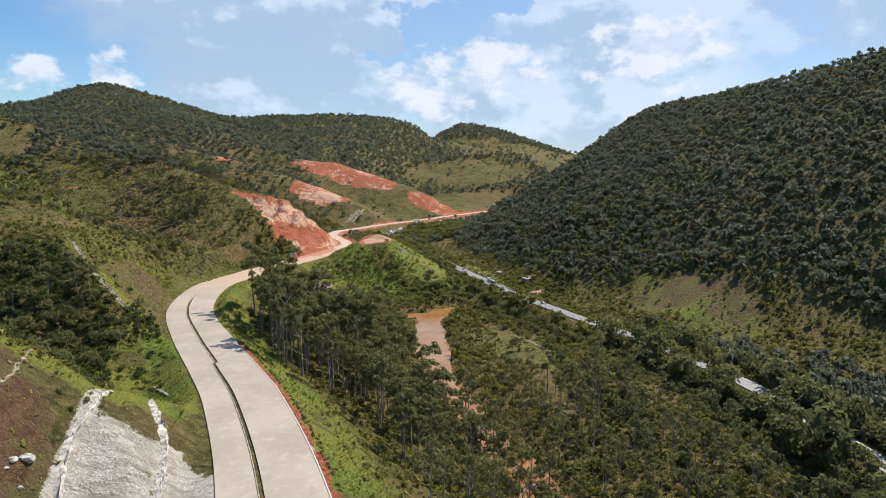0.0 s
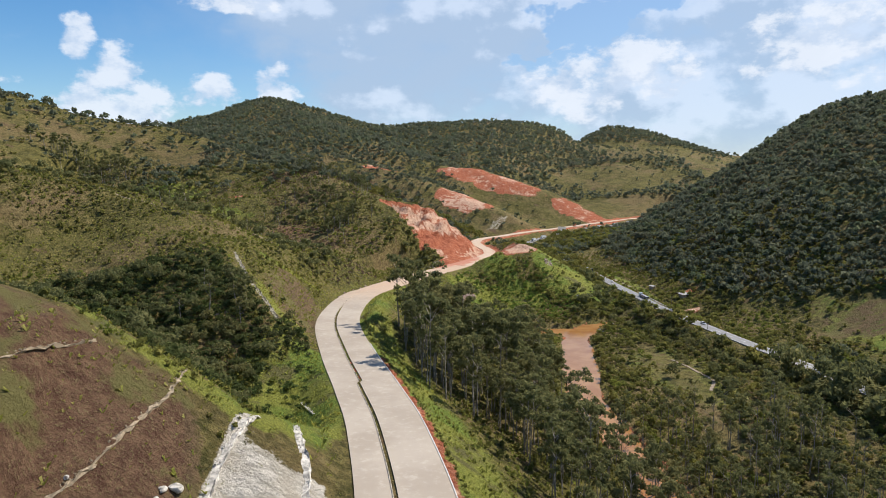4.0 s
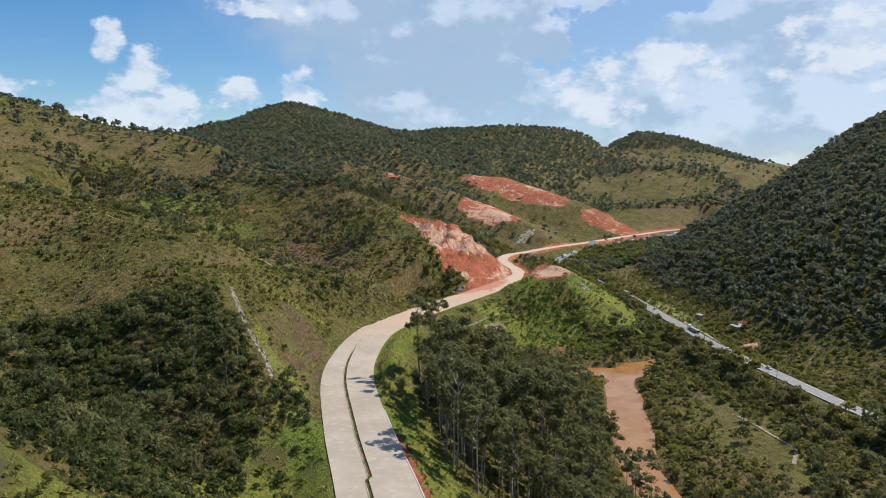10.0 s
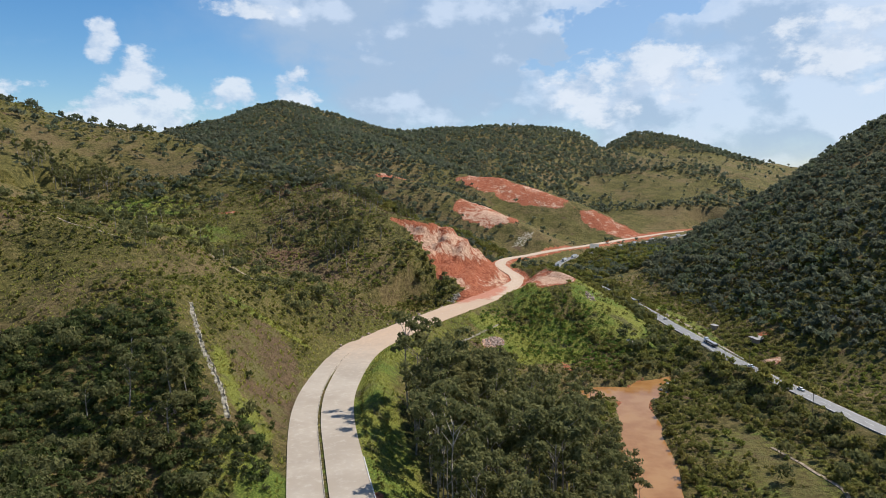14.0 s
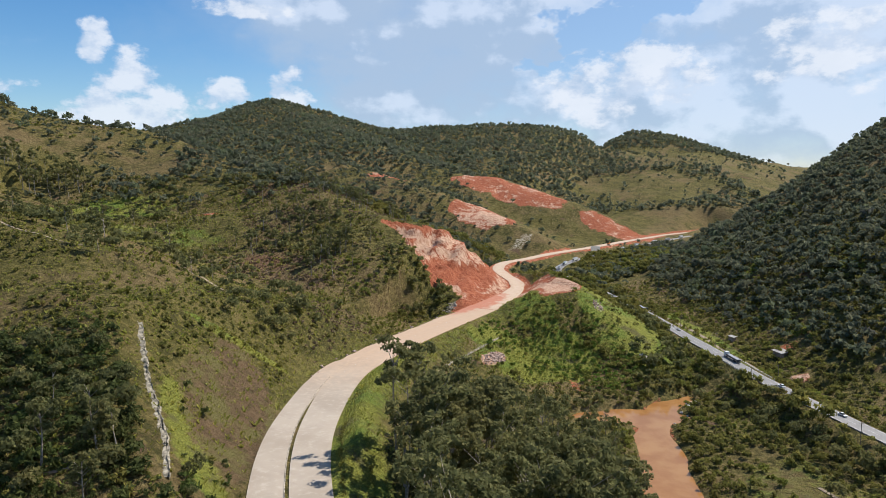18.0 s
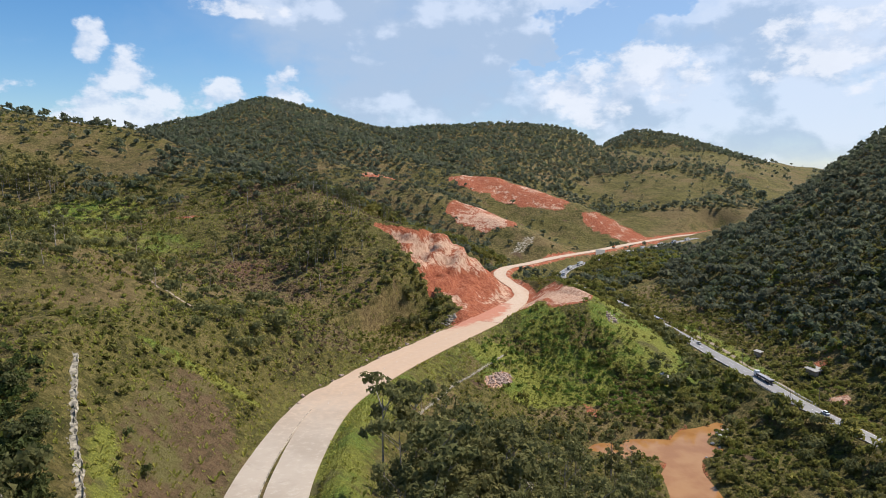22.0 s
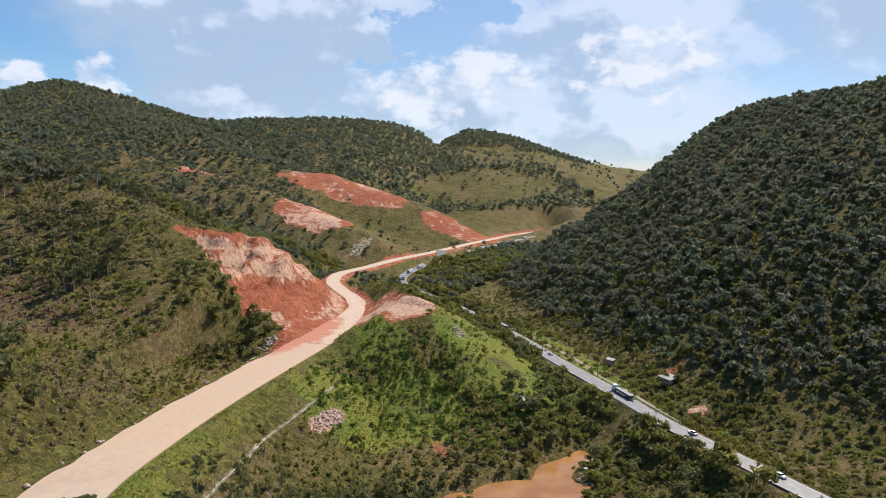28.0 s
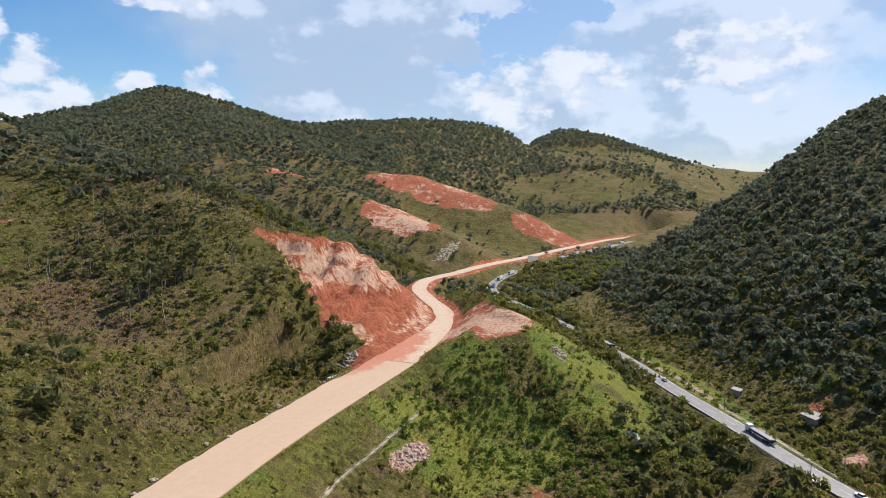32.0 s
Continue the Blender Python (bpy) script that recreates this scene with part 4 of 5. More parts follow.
plant("scrub", -330, 340, 90, 470, 2.9, 21, scrub, 1.0, 0.5, bush_models, BUSH, "green shrubs and saplings on the slopes", "shrubs", 0.35)
plant("scrub", -330, 340, 470, 760, 3.0, 25, scrub, 1.15, 0.5, small_models, BUSH, "green and brownish shrubs on the slopes up the valley", "shrubs", 0.35)
plant("scrub", -900, -330, 150, 1100, 7.0, 22, lambda x, y: scrub(x, y) * 0.85, 1.8, 0.45, bush_models, BUSH, "shrubs scattered on the hillside pasture", "shrubs", 0.35)
def thicket(x, y):
    f = fbm(x, y, 30, 1)
    flank = 1 - 0.96 * patch(x, y, 114, 552, 28, 56, 10, 0.35)
    dr, v, s = near(x, y, RIVER)
    floor = (x > 85) * (x < 300) * (0.5 + 0.5 * ease(f, 0.4, 0.55)) * (1 - 0.95 * patch(x, y, 128, 318, 14, 52, 0, 0.5)) * (1 - 0.85 * patch(x, y, 178, 540, 10, 80, 0, 0.4))
    floor = floor * (1 - 0.95 * clearing(x, y))
    spur = patch(x, y, 92, 470, 24, 18, 0, 0.5) * 0.8
    hollow = patch(x, y, -35, 552, 46, 28, 35, 0.6) * 0.8
    return np.clip(floor * (y < 660) * flank + spur + hollow + (dr < 20) * (y < 470) * 0.9, 0, 1)


plant("thicket", -200, 300, 90, 660, 4.4, 24, thicket, 1.75, 0.4, fine_models, BUSH, "dense green thickets by the river and in hollows", "shrubs", 0.6)


# undergrowth thickened and coloured dark where cloud shade lies on the side valley
plant("undergrowth", -210, -40, 140, 330, 2.1, 26, lambda x, y: np.clip(patch(x, y, -120, 258, 78, 60, 0, 0.5) + patch(x, y, -84, 200, 40, 52, 25, 0.4) + patch(x, y, -60, 222, 18, 34, 20, 0.5) + patch(x, y, -84, 166, 40, 20, 0, 0.5), 0, 1) * 0.95, 1.15, 0.35, leafy_models, SHADED, "low leafy undergrowth filling the side valley, leaves darkened for cloud shade", "shrubs", 0.4)


plant("lush_thicket", 10, 120, 455, 580, 2.7, 31, lambda x, y: np.clip(patch(x, y, 62, 507, 42, 30, 25, 0.6) * 0.75 + patch(x, y, 90, 484, 24, 24, 0, 0.5), 0, 1) * 0.85, 1.35, 0.4, leafy_models, FRESH, "lush green shrubs and cane on the spur", "shrubs", 0.45)
# brushwood added in the darkened leaf colour, in place of the cloud's shade
plant("brushwood", -210, -40, 140, 340, 3.4, 27, lambda x, y: np.clip(patch(x, y, -120, 262, 76, 56, 0, 0.5) + patch(x, y, -86, 200, 38, 48, 25, 0.4) + 0.8 * patch(x, y, -64, 226, 15, 26, 20, 0.5), 0, 1) * 0.8, 1.7, 0.4, fine_models, SHADED, "dense brushwood filling the side valley, leaves darkened for cloud shade", "shrubs", 0.6)
plant("dead_fern", -330, -30, 400, 740, 2.6, 28, lambda x, y: np.clip(0.04 + 0.85 * ease(sheet(DRY, x, y), 0.12, 0.5) + 0.35 * ease(fbm(x, y, 40, 2), 0.58, 0.72), 0, 1), 0.75, 0.4, small_models, DEAD, "dead fern and brown brush on the dry slope", "shrubs", 0.3)


def screen(x, y):
    d, v, s = near(x, y, OLD_ROAD)
    works = patch(x, y, 122, 728, 46, 72, 0, 0.3) * 0.95 + patch(x, y, 190, 850, 50, 50, 0, 0.4) * (d > 9) + patch(x, y, 250, 940, 46, 60, -35, 0.4) * (d > 9)
    gully = 0.9 * patch(x, y, 20, 862, 70, 42, -35, 0.5) + 0.8 * patch(x, y, -60, 760, 70, 30, -30, 0.5)
    verge = ((s > 0) | (y < 300)) * (d < 19) * (y > 120) * (y < 660) * np.where(y < 312, 0.95, 0.22 + 0.5 * (vnoise(x, y, 26, 1) > 0.55))
    return works + gully + verge


x, y, u = spots(-130, 300, 120, 1020, 5.0, 61)
d_old, v_old, s_old = near(x, y, OLD_ROAD)
d_riv, v_old, s_old = near(x, y, RIVER)
d_haul, v_old, s_old = near(x, y, HAUL)
keep = (u < screen(x, y)) & (d_old > np.where(y < 312, 7.5, 6.5)) & (d_haul > 19) & (d_riv > 9)
x, y = x[keep], y[keep]
r = np.random.default_rng(62)
low, high = y < 312, y >= 312
scatter("roadside_trees", np.stack([x, y, height(x, y)], 1)[low], 5.2 * np.exp(r.normal(scale=0.25, size=int(low.sum()))), near_models, GUM, "tall broad trees hiding the old highway", "trees", 0.95)
scatter("roadside_trees", np.stack([x, y, height(x, y)], 1)[high], 3.9 * np.exp(r.normal(scale=0.2, size=int(high.sum()))), fine_models, BUSH, "broad dark trees crowding the old highway", "trees", 0.95)
plant("trees", -330, 205, 60, 430, 6.6, 23, lambda x, y: wood(x, y) * 0.7 * (x < 205), 2.8, 0.35, near_models, GUM, "small trees in thickets", "trees", 0.85)
plant("trees", -330, 205, 430, 760, 6.6, 29, lambda x, y: wood(x, y) * 0.7 * (x < 205), 3.0, 0.35, fine_models, GUM, "small trees in thickets up the valley", "trees", 0.85)


def blades(count, seed):
    """A tuft of grass: a few bent blades' sprays from one root."""
    r = np.random.default_rng(seed)
    V, T = [], []
    for k in range(count):
        a = r.uniform(0, 6.28)
        d, s = np.array([math.cos(a), math.sin(a), 0]), np.array([-math.sin(a), math.cos(a), 0])
        w, l, h = r.uniform(0.12, 0.22), r.uniform(0.4, 0.85), r.uniform(0.45, 0.9)
        V += [s * w * 0.6, -s * w * 0.6, d * l - s * w + (0, 0, h), d * l * 0.8 + s * w + (0, 0, h * 0.9)]
        T += [0.3, 0.3, 0.8, 0.8]
    return np.array(V), np.arange(count * 4).reshape(-1, 4), np.array(T)


tuft_models = [blades(4, 700 + k) for k in range(6)]


def tufts(x, y):
    dr, v, s = near(x, y, HIGHWAY)
    return np.clip(0.45 + sheet(LUSH, x, y) * 0.6 + 0.2 * sheet(DRY, x, y), 0, 1) * (dr < 75) * (0.35 + 0.65 * (fbm(x, y, 12, 1) > 0.45))


def clear_low(x, y):
    ok = np.ones_like(x)
    for line, half in ((HIGHWAY, 11.6), (HAUL, 9), (OLD_ROAD, 6), (RIVER, 9), (TRACK, 2.5)):
        d, v, s = near(x, y, line)
        ok *= d > half
    return ok * (sheet(SOIL, x, y) < 0.45) * (sheet(STONE, x, y) < 0.5)


x, y, u = spots(-130, 150, 80, 600, 1.6, 41)
keep = u < tufts(x, y) * clear_low(x, y)
x, y = x[keep], y[keep]
r = np.random.default_rng(42)
tone = np.clip(0.15 + 0.55 * fbm(x, y, 18, 2) + 0.3 * sheet(DRY, x, y) + r.normal(scale=0.18, size=len(x)), 0, 1)
scatter("grass", np.stack([x, y, height(x, y) - 0.05], 1), 0.75 * np.exp(r.normal(scale=0.35, size=len(x))), tuft_models, TUFT, "tall grass and weeds, green to straw", "grass", 0.0, tone)


x, y, u = spots(-40, 130, 385, 620, 1.5, 45)
dw, vw, sw = near(x, y, HIGHWAY)
dk, vw, sk = near(x, y, HAUL)
keep = (u < 0.55 * clear_low(x, y)) & (np.minimum(dw, dk) < 60)
x, y = x[keep], y[keep]
tone = np.clip(0.1 + 0.6 * fbm(x, y, 15, 1) + r.normal(scale=0.2, size=len(x)), 0, 1)
scatter("weeds", np.stack([x, y, height(x, y) - 0.05], 1), 0.62 * np.exp(r.normal(scale=0.35, size=len(x))), tuft_models, TUFT, "rough weeds and tall grass on the embankment", "weeds", 0.0, tone)


x, y, u = spots(-330, -60, 250, 720, 2.7, 47)
keep = u < 0.8 * clear_low(x, y) * (0.3 + 0.7 * (fbm(x, y, 16, 2) > 0.42))
x, y = x[keep], y[keep]
tone = np.clip(0.0 + 0.55 * fbm(x, y, 30, 3) + 0.3 * sheet(DRY, x, y) + r.normal(scale=0.2, size=len(x)), 0, 1)
scatter("tussocks", np.stack([x, y, height(x, y) - 0.05], 1), 0.95 * np.exp(r.normal(scale=0.35, size=len(x))), tuft_models, TUFT, "rough tussock grass over the hillside pasture", "grass", 0.0, tone)


# ---- gum trees of the grove: a trunk, limbs and a loose crown each ----
def tube(points, radii, sides=6):
    v, f = [], []
    for (x, y, z), r in zip(points, radii):
        for k in range(sides):
            a = 2 * math.pi * k / sides
            v.append((x + r * math.cos(a), y + r * math.sin(a), z))
    for i in range(len(points) - 1):
        for k in range(sides):
            a, b = i * sides + k, i * sides + (k + 1) % sides
            f.append((a, b, b + sides, a + sides))
    return v, f


def gum_shape(seed, tall, heads=9, leaves=105, full=1.0):
    r = np.random.default_rng(seed)
    lean = r.normal(scale=0.04, size=2)
    zs = np.linspace(-1.0, tall * 0.86, 7)
    pts = [(lean[0] * z + 0.15 * math.sin(z * 0.5 + seed), lean[1] * z + 0.15 * math.cos(z * 0.4), z) for z in zs]
    v, f = tube(pts, np.linspace(0.24, 0.06, 7))
    tips = []
    for k in range(heads - 1):
        z = tall * r.uniform(0.46, 0.84)
        a, l = r.uniform(0, 6.28), tall * r.uniform(0.10, 0.2)
        base = (lean[0] * z, lean[1] * z, z)
        tip = (base[0] + l * math.cos(a), base[1] + l * math.sin(a), z + l * 0.9)
        lv, lf = tube([base, tuple((p + q) / 2 + 0.1 for p, q in zip(base, tip)), tip], (0.09, 0.06, 0.03), 4)
        f += [tuple(i + len(v) for i in q) for q in lf]
        v += lv
        tips.append(tip)
    tips.append((lean[0] * tall, lean[1] * tall, tall * 0.93))
    V, T = [], []
    for tip in tips:
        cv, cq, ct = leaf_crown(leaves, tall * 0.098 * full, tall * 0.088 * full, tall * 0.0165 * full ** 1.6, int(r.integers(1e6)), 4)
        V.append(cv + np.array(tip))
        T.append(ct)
    return np.array(v), np.array(f), np.concatenate(V), np.concatenate(T)


def gum_tree(shape):
    v, f, V, T = shape
    root = new("tree")
    part("trunk", mesh_np("trunk", v, f, BARK, True), BARK, root, "pale slender trunk with thin limbs")
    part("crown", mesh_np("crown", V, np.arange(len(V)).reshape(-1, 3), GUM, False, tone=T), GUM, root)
    return root


def grove_spots():
    x, y, u = spots(-40, 150, 70, 440, 7.5, 31)
    d, v, s = near(x, y, HIGHWAY)
    dr, vr, sr = near(x, y, RIVER)
    first = (s < 0) * (d > 25 + 8 * vnoise(x, y, 25, 1) + 8 * ease(y, 280, 330)) * (x < 68) * (y > 215) * (y < 400) * (dr > 14.5)
    second = (x > 28) * (x < 68) * (y > 105) * (y < 235) * (d > 34) * (dr > 14) * 0.85
    third = (x > 92) * (x < 150) * (y > 95) * (y < 250) * (dr > 15) * 0.75
    mouth = (y > 95) * (y < 246) * (dr < 15) * (dr > 5.5 * ease(y, 225, 245)) * 0.8
    keep = u < first * 0.95 + second + third + mouth
    return x[keep], y[keep]


shapes = [gum_shape(500 + k, 19.0 + 1.5 * k) for k in range(5)]
plainer = [gum_shape(520 + k, 17.0 + 1.2 * k, 7, 78) for k in range(4)]
models = [tagged(gum_tree(shapes[k]), "tall gum tree with a pale bare trunk and loose crown", "tree", "gum trees of the grove") for k in range(5)]
tx, ty = grove_spots()
tx, ty = np.append([-16.0, -13.0, -9.0, -11.5, -2.0], tx), np.append([312.0, 300.0, 318.0, 286.0, 306.0], ty)   # the tall ones by the bend
front = (tx < 60) & (ty > 200) & (ty < 330) | (tx < 66) & (ty <= 200) & (ty > 150)
tx, ty, front = tx[np.argsort(~front, kind="stable")], ty[np.argsort(~front, kind="stable")], np.sort(front)[::-1]
tz = height(tx, ty)
edge_d, v_old, s_old = near(tx, ty, HIGHWAY)
r = np.random.default_rng(77)
count = min(int(front.sum()), 190)
for i in range(count):
    k = float(r.uniform(0.7, 1.2)) if i > 4 else 36.0 / (19.0 + 1.5 * i) * (1.0, 0.95, 1.02, 0.86, 0.9)[i]
    if i > 4:
        k = k * (1.48 if ty[i] > 262 and tx[i] < 40 else 1.22 if edge_d[i] < 42 else 1.08)
    m = pose(float(tx[i]), float(ty[i]), float(tz[i]) - 0.3, 0, 0, float(r.uniform(0, 360)))
    if i < 5:
        models[i].matrix_basis = m @ Matrix.Diagonal((k, k, k, 1))
    else:
        copy_thing(models[i % 5], m).scale = (k, k, k)
rest = np.stack([tx, ty, tz - 0.3], 1)[count:]
size = r.uniform(0.75, 1.15, len(rest))
scatter("grove", rest, size, [(V, np.arange(len(V)).reshape(-1, 3), T) for v, f, V, T in plainer], GUM, "loose crowns of gum trees by the river", "trees")
scatter("grove_trunks", rest, size, [(v, f, np.full(len(v), 0.5)) for v, f, V, T in plainer], BARK, "pale slender trunks of gum trees by the river", "tree trunks")

# a stand of gums and single trees on the pasture above the highway
single = [tagged(gum_tree(gum_shape(540 + k, 11.5 + 1.2 * k, 8, 70, 1.35)), "slender tree standing alone on the pasture", "tree", "trees on the pasture") for k in range(3)]
r = np.random.default_rng(91)
spots_s = [(-382 + r.normal(scale=30), 730 + r.normal(scale=13)) for k in range(60)]
spots_s += [(-118 + r.normal(scale=16), 625 + r.normal(scale=24)) for k in range(26)]
spots_s += [(-60 + r.normal(scale=22), 668 + r.normal(scale=8)) for k in range(16)]
spots_s += [(r.uniform(-300, -75), r.uniform(380, 700)) for k in range(34)]
spots_s += [(-76 + r.normal(scale=13), 572 + r.normal(scale=18)) for k in range(24)]
spots_s += [(-150 + 98 * k / 22 + r.normal(scale=7), 755 - 104 * k / 22 + r.normal(scale=7)) for k in range(22)]
spots_s += [(-10.0, 409.0), (-14.0, 402.0)]
spots_s += [(-100 + r.normal(scale=18), 262 + r.normal(scale=14)) for k in range(6)]
for i, (x, y) in enumerate(spots_s):
    x, y = float(x), float(y)
    z = float(height(np.array([x]), np.array([y]))[0])
    k = float(r.uniform(0.55, 1.05)) * (1.65 if y > 690 and x < -300 else 1.3)
    m = pose(x, y, z - 0.3, 0, 0, float(r.uniform(0, 360)))
    if i < 3:
        single[i].matrix_basis = m @ Matrix.Diagonal((k, k, k, 1))
    else:
        copy_thing(single[i % 3], m).scale = (k, k, k)

# ---- built things along the roads ----
WHITE = plain("white_paint", (0.78, 0.78, 0.76), 0.4, 0, 0.06)
GREY = plain("grey_paint", (0.30, 0.31, 0.33), 0.5, 0, 0.15)
DARK = plain("dark_paint", (0.05, 0.055, 0.065), 0.4, 0, 0.1)
RUBBER = plain("rubber", (0.03, 0.03, 0.03), 0.85, 0, 0.1)
ORANGE = plain("orange_paint", (0.55, 0.16, 0.03), 0.5, 0, 0.12)
WOOD = plain("grey_wood", (0.22, 0.18, 0.14), 0.9, 0, 0.25)
ROOF = plain("fibre_cement", (0.34, 0.32, 0.29), 0.85, 0, 0.2)
CLAY = plain("clay_render", (0.42, 0.30, 0.22), 0.9, 0, 0.2)
STONES = plain("pale_stone", (0.55, 0.50, 0.425), 0.9, 0, 0.25, 0.9)
SCREE = plain("drain_soil", (0.33, 0.255, 0.165), 0.95, 0, 0.25, 0.9)
MOSSY = plain("mossy_stone", (0.33, 0.29, 0.215), 0.95, 0, 0.3, 0.9)
PINK = plain("pink_stone", (0.47, 0.34, 0.27), 0.92, 0, 0.25, 0.9)
GLASS = plain("tinted_glass", (0.02, 0.025, 0.03), 0.08, 0, 0.05)


def box(bm, x, y, z, sx, sy, sz, bevel=0.0, taper=1.0):
    """A box from its base's middle, with worn edges; taper narrows its top."""
    made = bmesh.ops.create_cube(bm, size=1.0)["verts"]
    for v in made:
        k = taper if v.co.z > 0 else 1.0
        v.co = Vector((x + v.co.x * sx * k, y + v.co.y * sy * k, z + (v.co.z + 0.5) * sz))
    if bevel:
        edges = list({e for v in made for e in v.link_edges})
        bmesh.ops.bevel(bm, geom=edges, offset=bevel, segments=2, affect="EDGES", profile=0.6)
    return bm


def boxes(*rows):
    bm = bmesh.new()
    for row in rows:
        box(bm, *row)
    return bm


def wheel_mesh(name, radius, width):
    bm = bmesh.new()
    bmesh.ops.create_cone(bm, cap_ends=True, segments=14, radius1=radius, radius2=radius, depth=width)
    bmesh.ops.bevel(bm, geom=[e for e in bm.edges if abs(e.verts[0].co.z - e.verts[1].co.z) < 1e-4], offset=width * 0.15, segments=2, affect="EDGES")
    bmesh.ops.rotate(bm, verts=bm.verts, matrix=Matrix.Rotation(radians(90), 3, "Y"))
    me = bpy.data.meshes.new(name)
    bm.to_mesh(me)
    bm.free()
    me.materials.append(RUBBER)
    return me


def wheels(root, mesh, xs, ys, r):
    for x in xs:
        for y in ys:
            w = part("wheel", mesh, RUBBER, root)
            w.location = (x, y, r)


CAR_WHEEL, TRUCK_WHEEL = wheel_mesh("car_wheel", 0.31, 0.2), wheel_mesh("truck_wheel", 0.5, 0.3)


def car(paint, label):
    root = tagged(new("car"), label, "car", "cars on the valley highway")
    bm = boxes((0, 0, 0.32, 1.72, 4.1, 0.52, 0.12))
    part("body", bm, paint, root)
    part("cabin", boxes((0, -0.25, 0.82, 1.5, 2.2, 0.56, 0.1, 0.78)), GLASS, root, "tinted windows")
    part("roof", boxes((0, -0.25, 1.375, 1.18, 1.6, 0.05, 0.02)), paint, root)
    for x in (-0.6, 0.6):
        part("headlight", boxes((x, 2.03, 0.58, 0.34, 0.08, 0.14, 0.02)), WHITE, root)
        part("tail_light", boxes((x, -2.03, 0.6, 0.3, 0.08, 0.14, 0.02)), ORANGE, root)
    wheels(root, CAR_WHEEL, (-0.78, 0.78), (-1.3, 1.3), 0.31)
    return root


def truck(cab, load, label, length=11.5, high=2.6, group="lorries on the valley highway"):
    root = tagged(new("truck"), label, "truck", group)
    part("chassis", boxes((0, -length / 2, 0.75, 0.9, length + 4, 0.3, 0.04)), DARK, root)
    part("cab", boxes((0, 1.2, 0.8, 2.4, 2.2, 2.3, 0.14, 0.96)), cab, root)
    part("windscreen", boxes((0, 2.26, 2.0, 2.0, 0.12, 0.85, 0.04)), GLASS, root)
    part("bumper", boxes((0, 2.36, 0.5, 2.35, 0.2, 0.45, 0.06)), GREY, root)
    part("trailer", boxes((0, -length / 2 - 0.4, 1.15, 2.5, length, high, 0.07)), load, root)
    part("tarpaulin", boxes((0, -length / 2 - 0.4, 1.15 + high, 2.3, length * 0.98, 0.12, 0.05)), GREY, root)
    wheels(root, TRUCK_WHEEL, (-1.0, 1.0), (1.3, -1.2, -length + 1.4, -length + 2.6, -length + 3.8), 0.5)
    return root


def on_road(ob, line, y, off, back=False):
    """Sets a vehicle on a road at the given y, off metres to the right of its middle."""
    i = int(np.argmin(np.abs(line[:, 1] - y)))
    a, b = line[max(i - 1, 0)], line[min(i + 1, len(line) - 1)]
    d = (b - a) / np.linalg.norm((b - a)[:2])
    t = (y - line[i, 1]) / (d[1] + 1e-9)
    p = line[i] + d * t
    yaw = math.degrees(math.atan2(-d[0], d[1])) + (180 if back else 0)
    ob.matrix_basis = pose(p[0] + d[1] * off, p[1] - d[0] * off, p[2] + 0.13, 0, 0, yaw)


on_road(car(WHITE, "white car driving on the valley highway"), OLD_ROAD, 397, 1.8, True)
on_road(car(WHITE, "white car just past the bridge"), OLD_ROAD, 437, 1.8)
on_road(car(GREY, "grey car following a dark lorry"), OLD_ROAD, 592, -1.8, True)
on_road(car(WHITE, "white car waiting far up the highway"), OLD_ROAD, 560, 1.8)
on_road(truck(WHITE, DARK, "lorry with a white cab and a long dark flatbed", 13.0, 0.9), OLD_ROAD, 492, 1.8)
on_road(truck(DARK, DARK, "dark lorry with a low flatbed", 12.5, 1.3), OLD_ROAD, 622, 1.8, True)
for y, cabin, load, back, label in ((812, WHITE, GREY, True, "white-cabbed lorry queueing below the works"), (842, GREY, WHITE, True, "lorry with a white box queueing below the works"), (872, WHITE, WHITE, True, "white box lorry queueing below the works"),
                                    (905, WHITE, GREY, True, "white-cabbed lorry queueing below the works"), (985, WHITE, WHITE, False, "white box lorry far up the valley"), (1025, GREY, WHITE, False, "lorry with a white box far up the valley"),
                                    (1062, WHITE, WHITE, True, "white box lorry far up the valley"), (1095, WHITE, GREY, True, "white-cabbed lorry far up the valley"), (1130, WHITE, WHITE, True, "white box lorry far up the valley")):
    on_road(truck(cabin, load, label, 9.5, 2.5, "lorries queueing at the works"), OLD_ROAD, y, 1.8, back)


def digger():
    root = tagged(new("excavator"), "orange excavator beside the far haul road", "excavator")
    for x in (-1.1, 1.1):
        part("track", boxes((x, 0, 0, 0.6, 3.6, 0.8, 0.2)), DARK, root)
    part("house", boxes((0, -0.4, 0.9, 2.6, 3.0, 1.3, 0.15)), ORANGE, root)
    part("cab", boxes((-0.8, 0.8, 1.1, 0.9, 1.2, 1.7, 0.1)), GLASS, root)
    bm = boxes((0.3, 2.6, 1.6, 0.4, 4.0, 0.5, 0.05))
    bmesh.ops.rotate(bm, verts=bm.verts, cent=(0.3, 0.8, 1.6), matrix=Matrix.Rotation(radians(35), 3, "X"))
    part("boom", bm, ORANGE, root)
    bm = boxes((0.3, 4.4, 1.2, 0.35, 0.5, 3.0, 0.05))
    part("arm", bm, ORANGE, root)
    part("bucket", boxes((0.3, 4.6, 0.5, 1.0, 0.9, 0.8, 0.12)), GREY, root)
    return root


on_road(digger(), HAUL, 1000, 3.5)

# retaining wall of pale panels below the far haul road
wall = tagged(new("retaining_wall"), "pale concrete panel wall holding the far haul road", "wall")
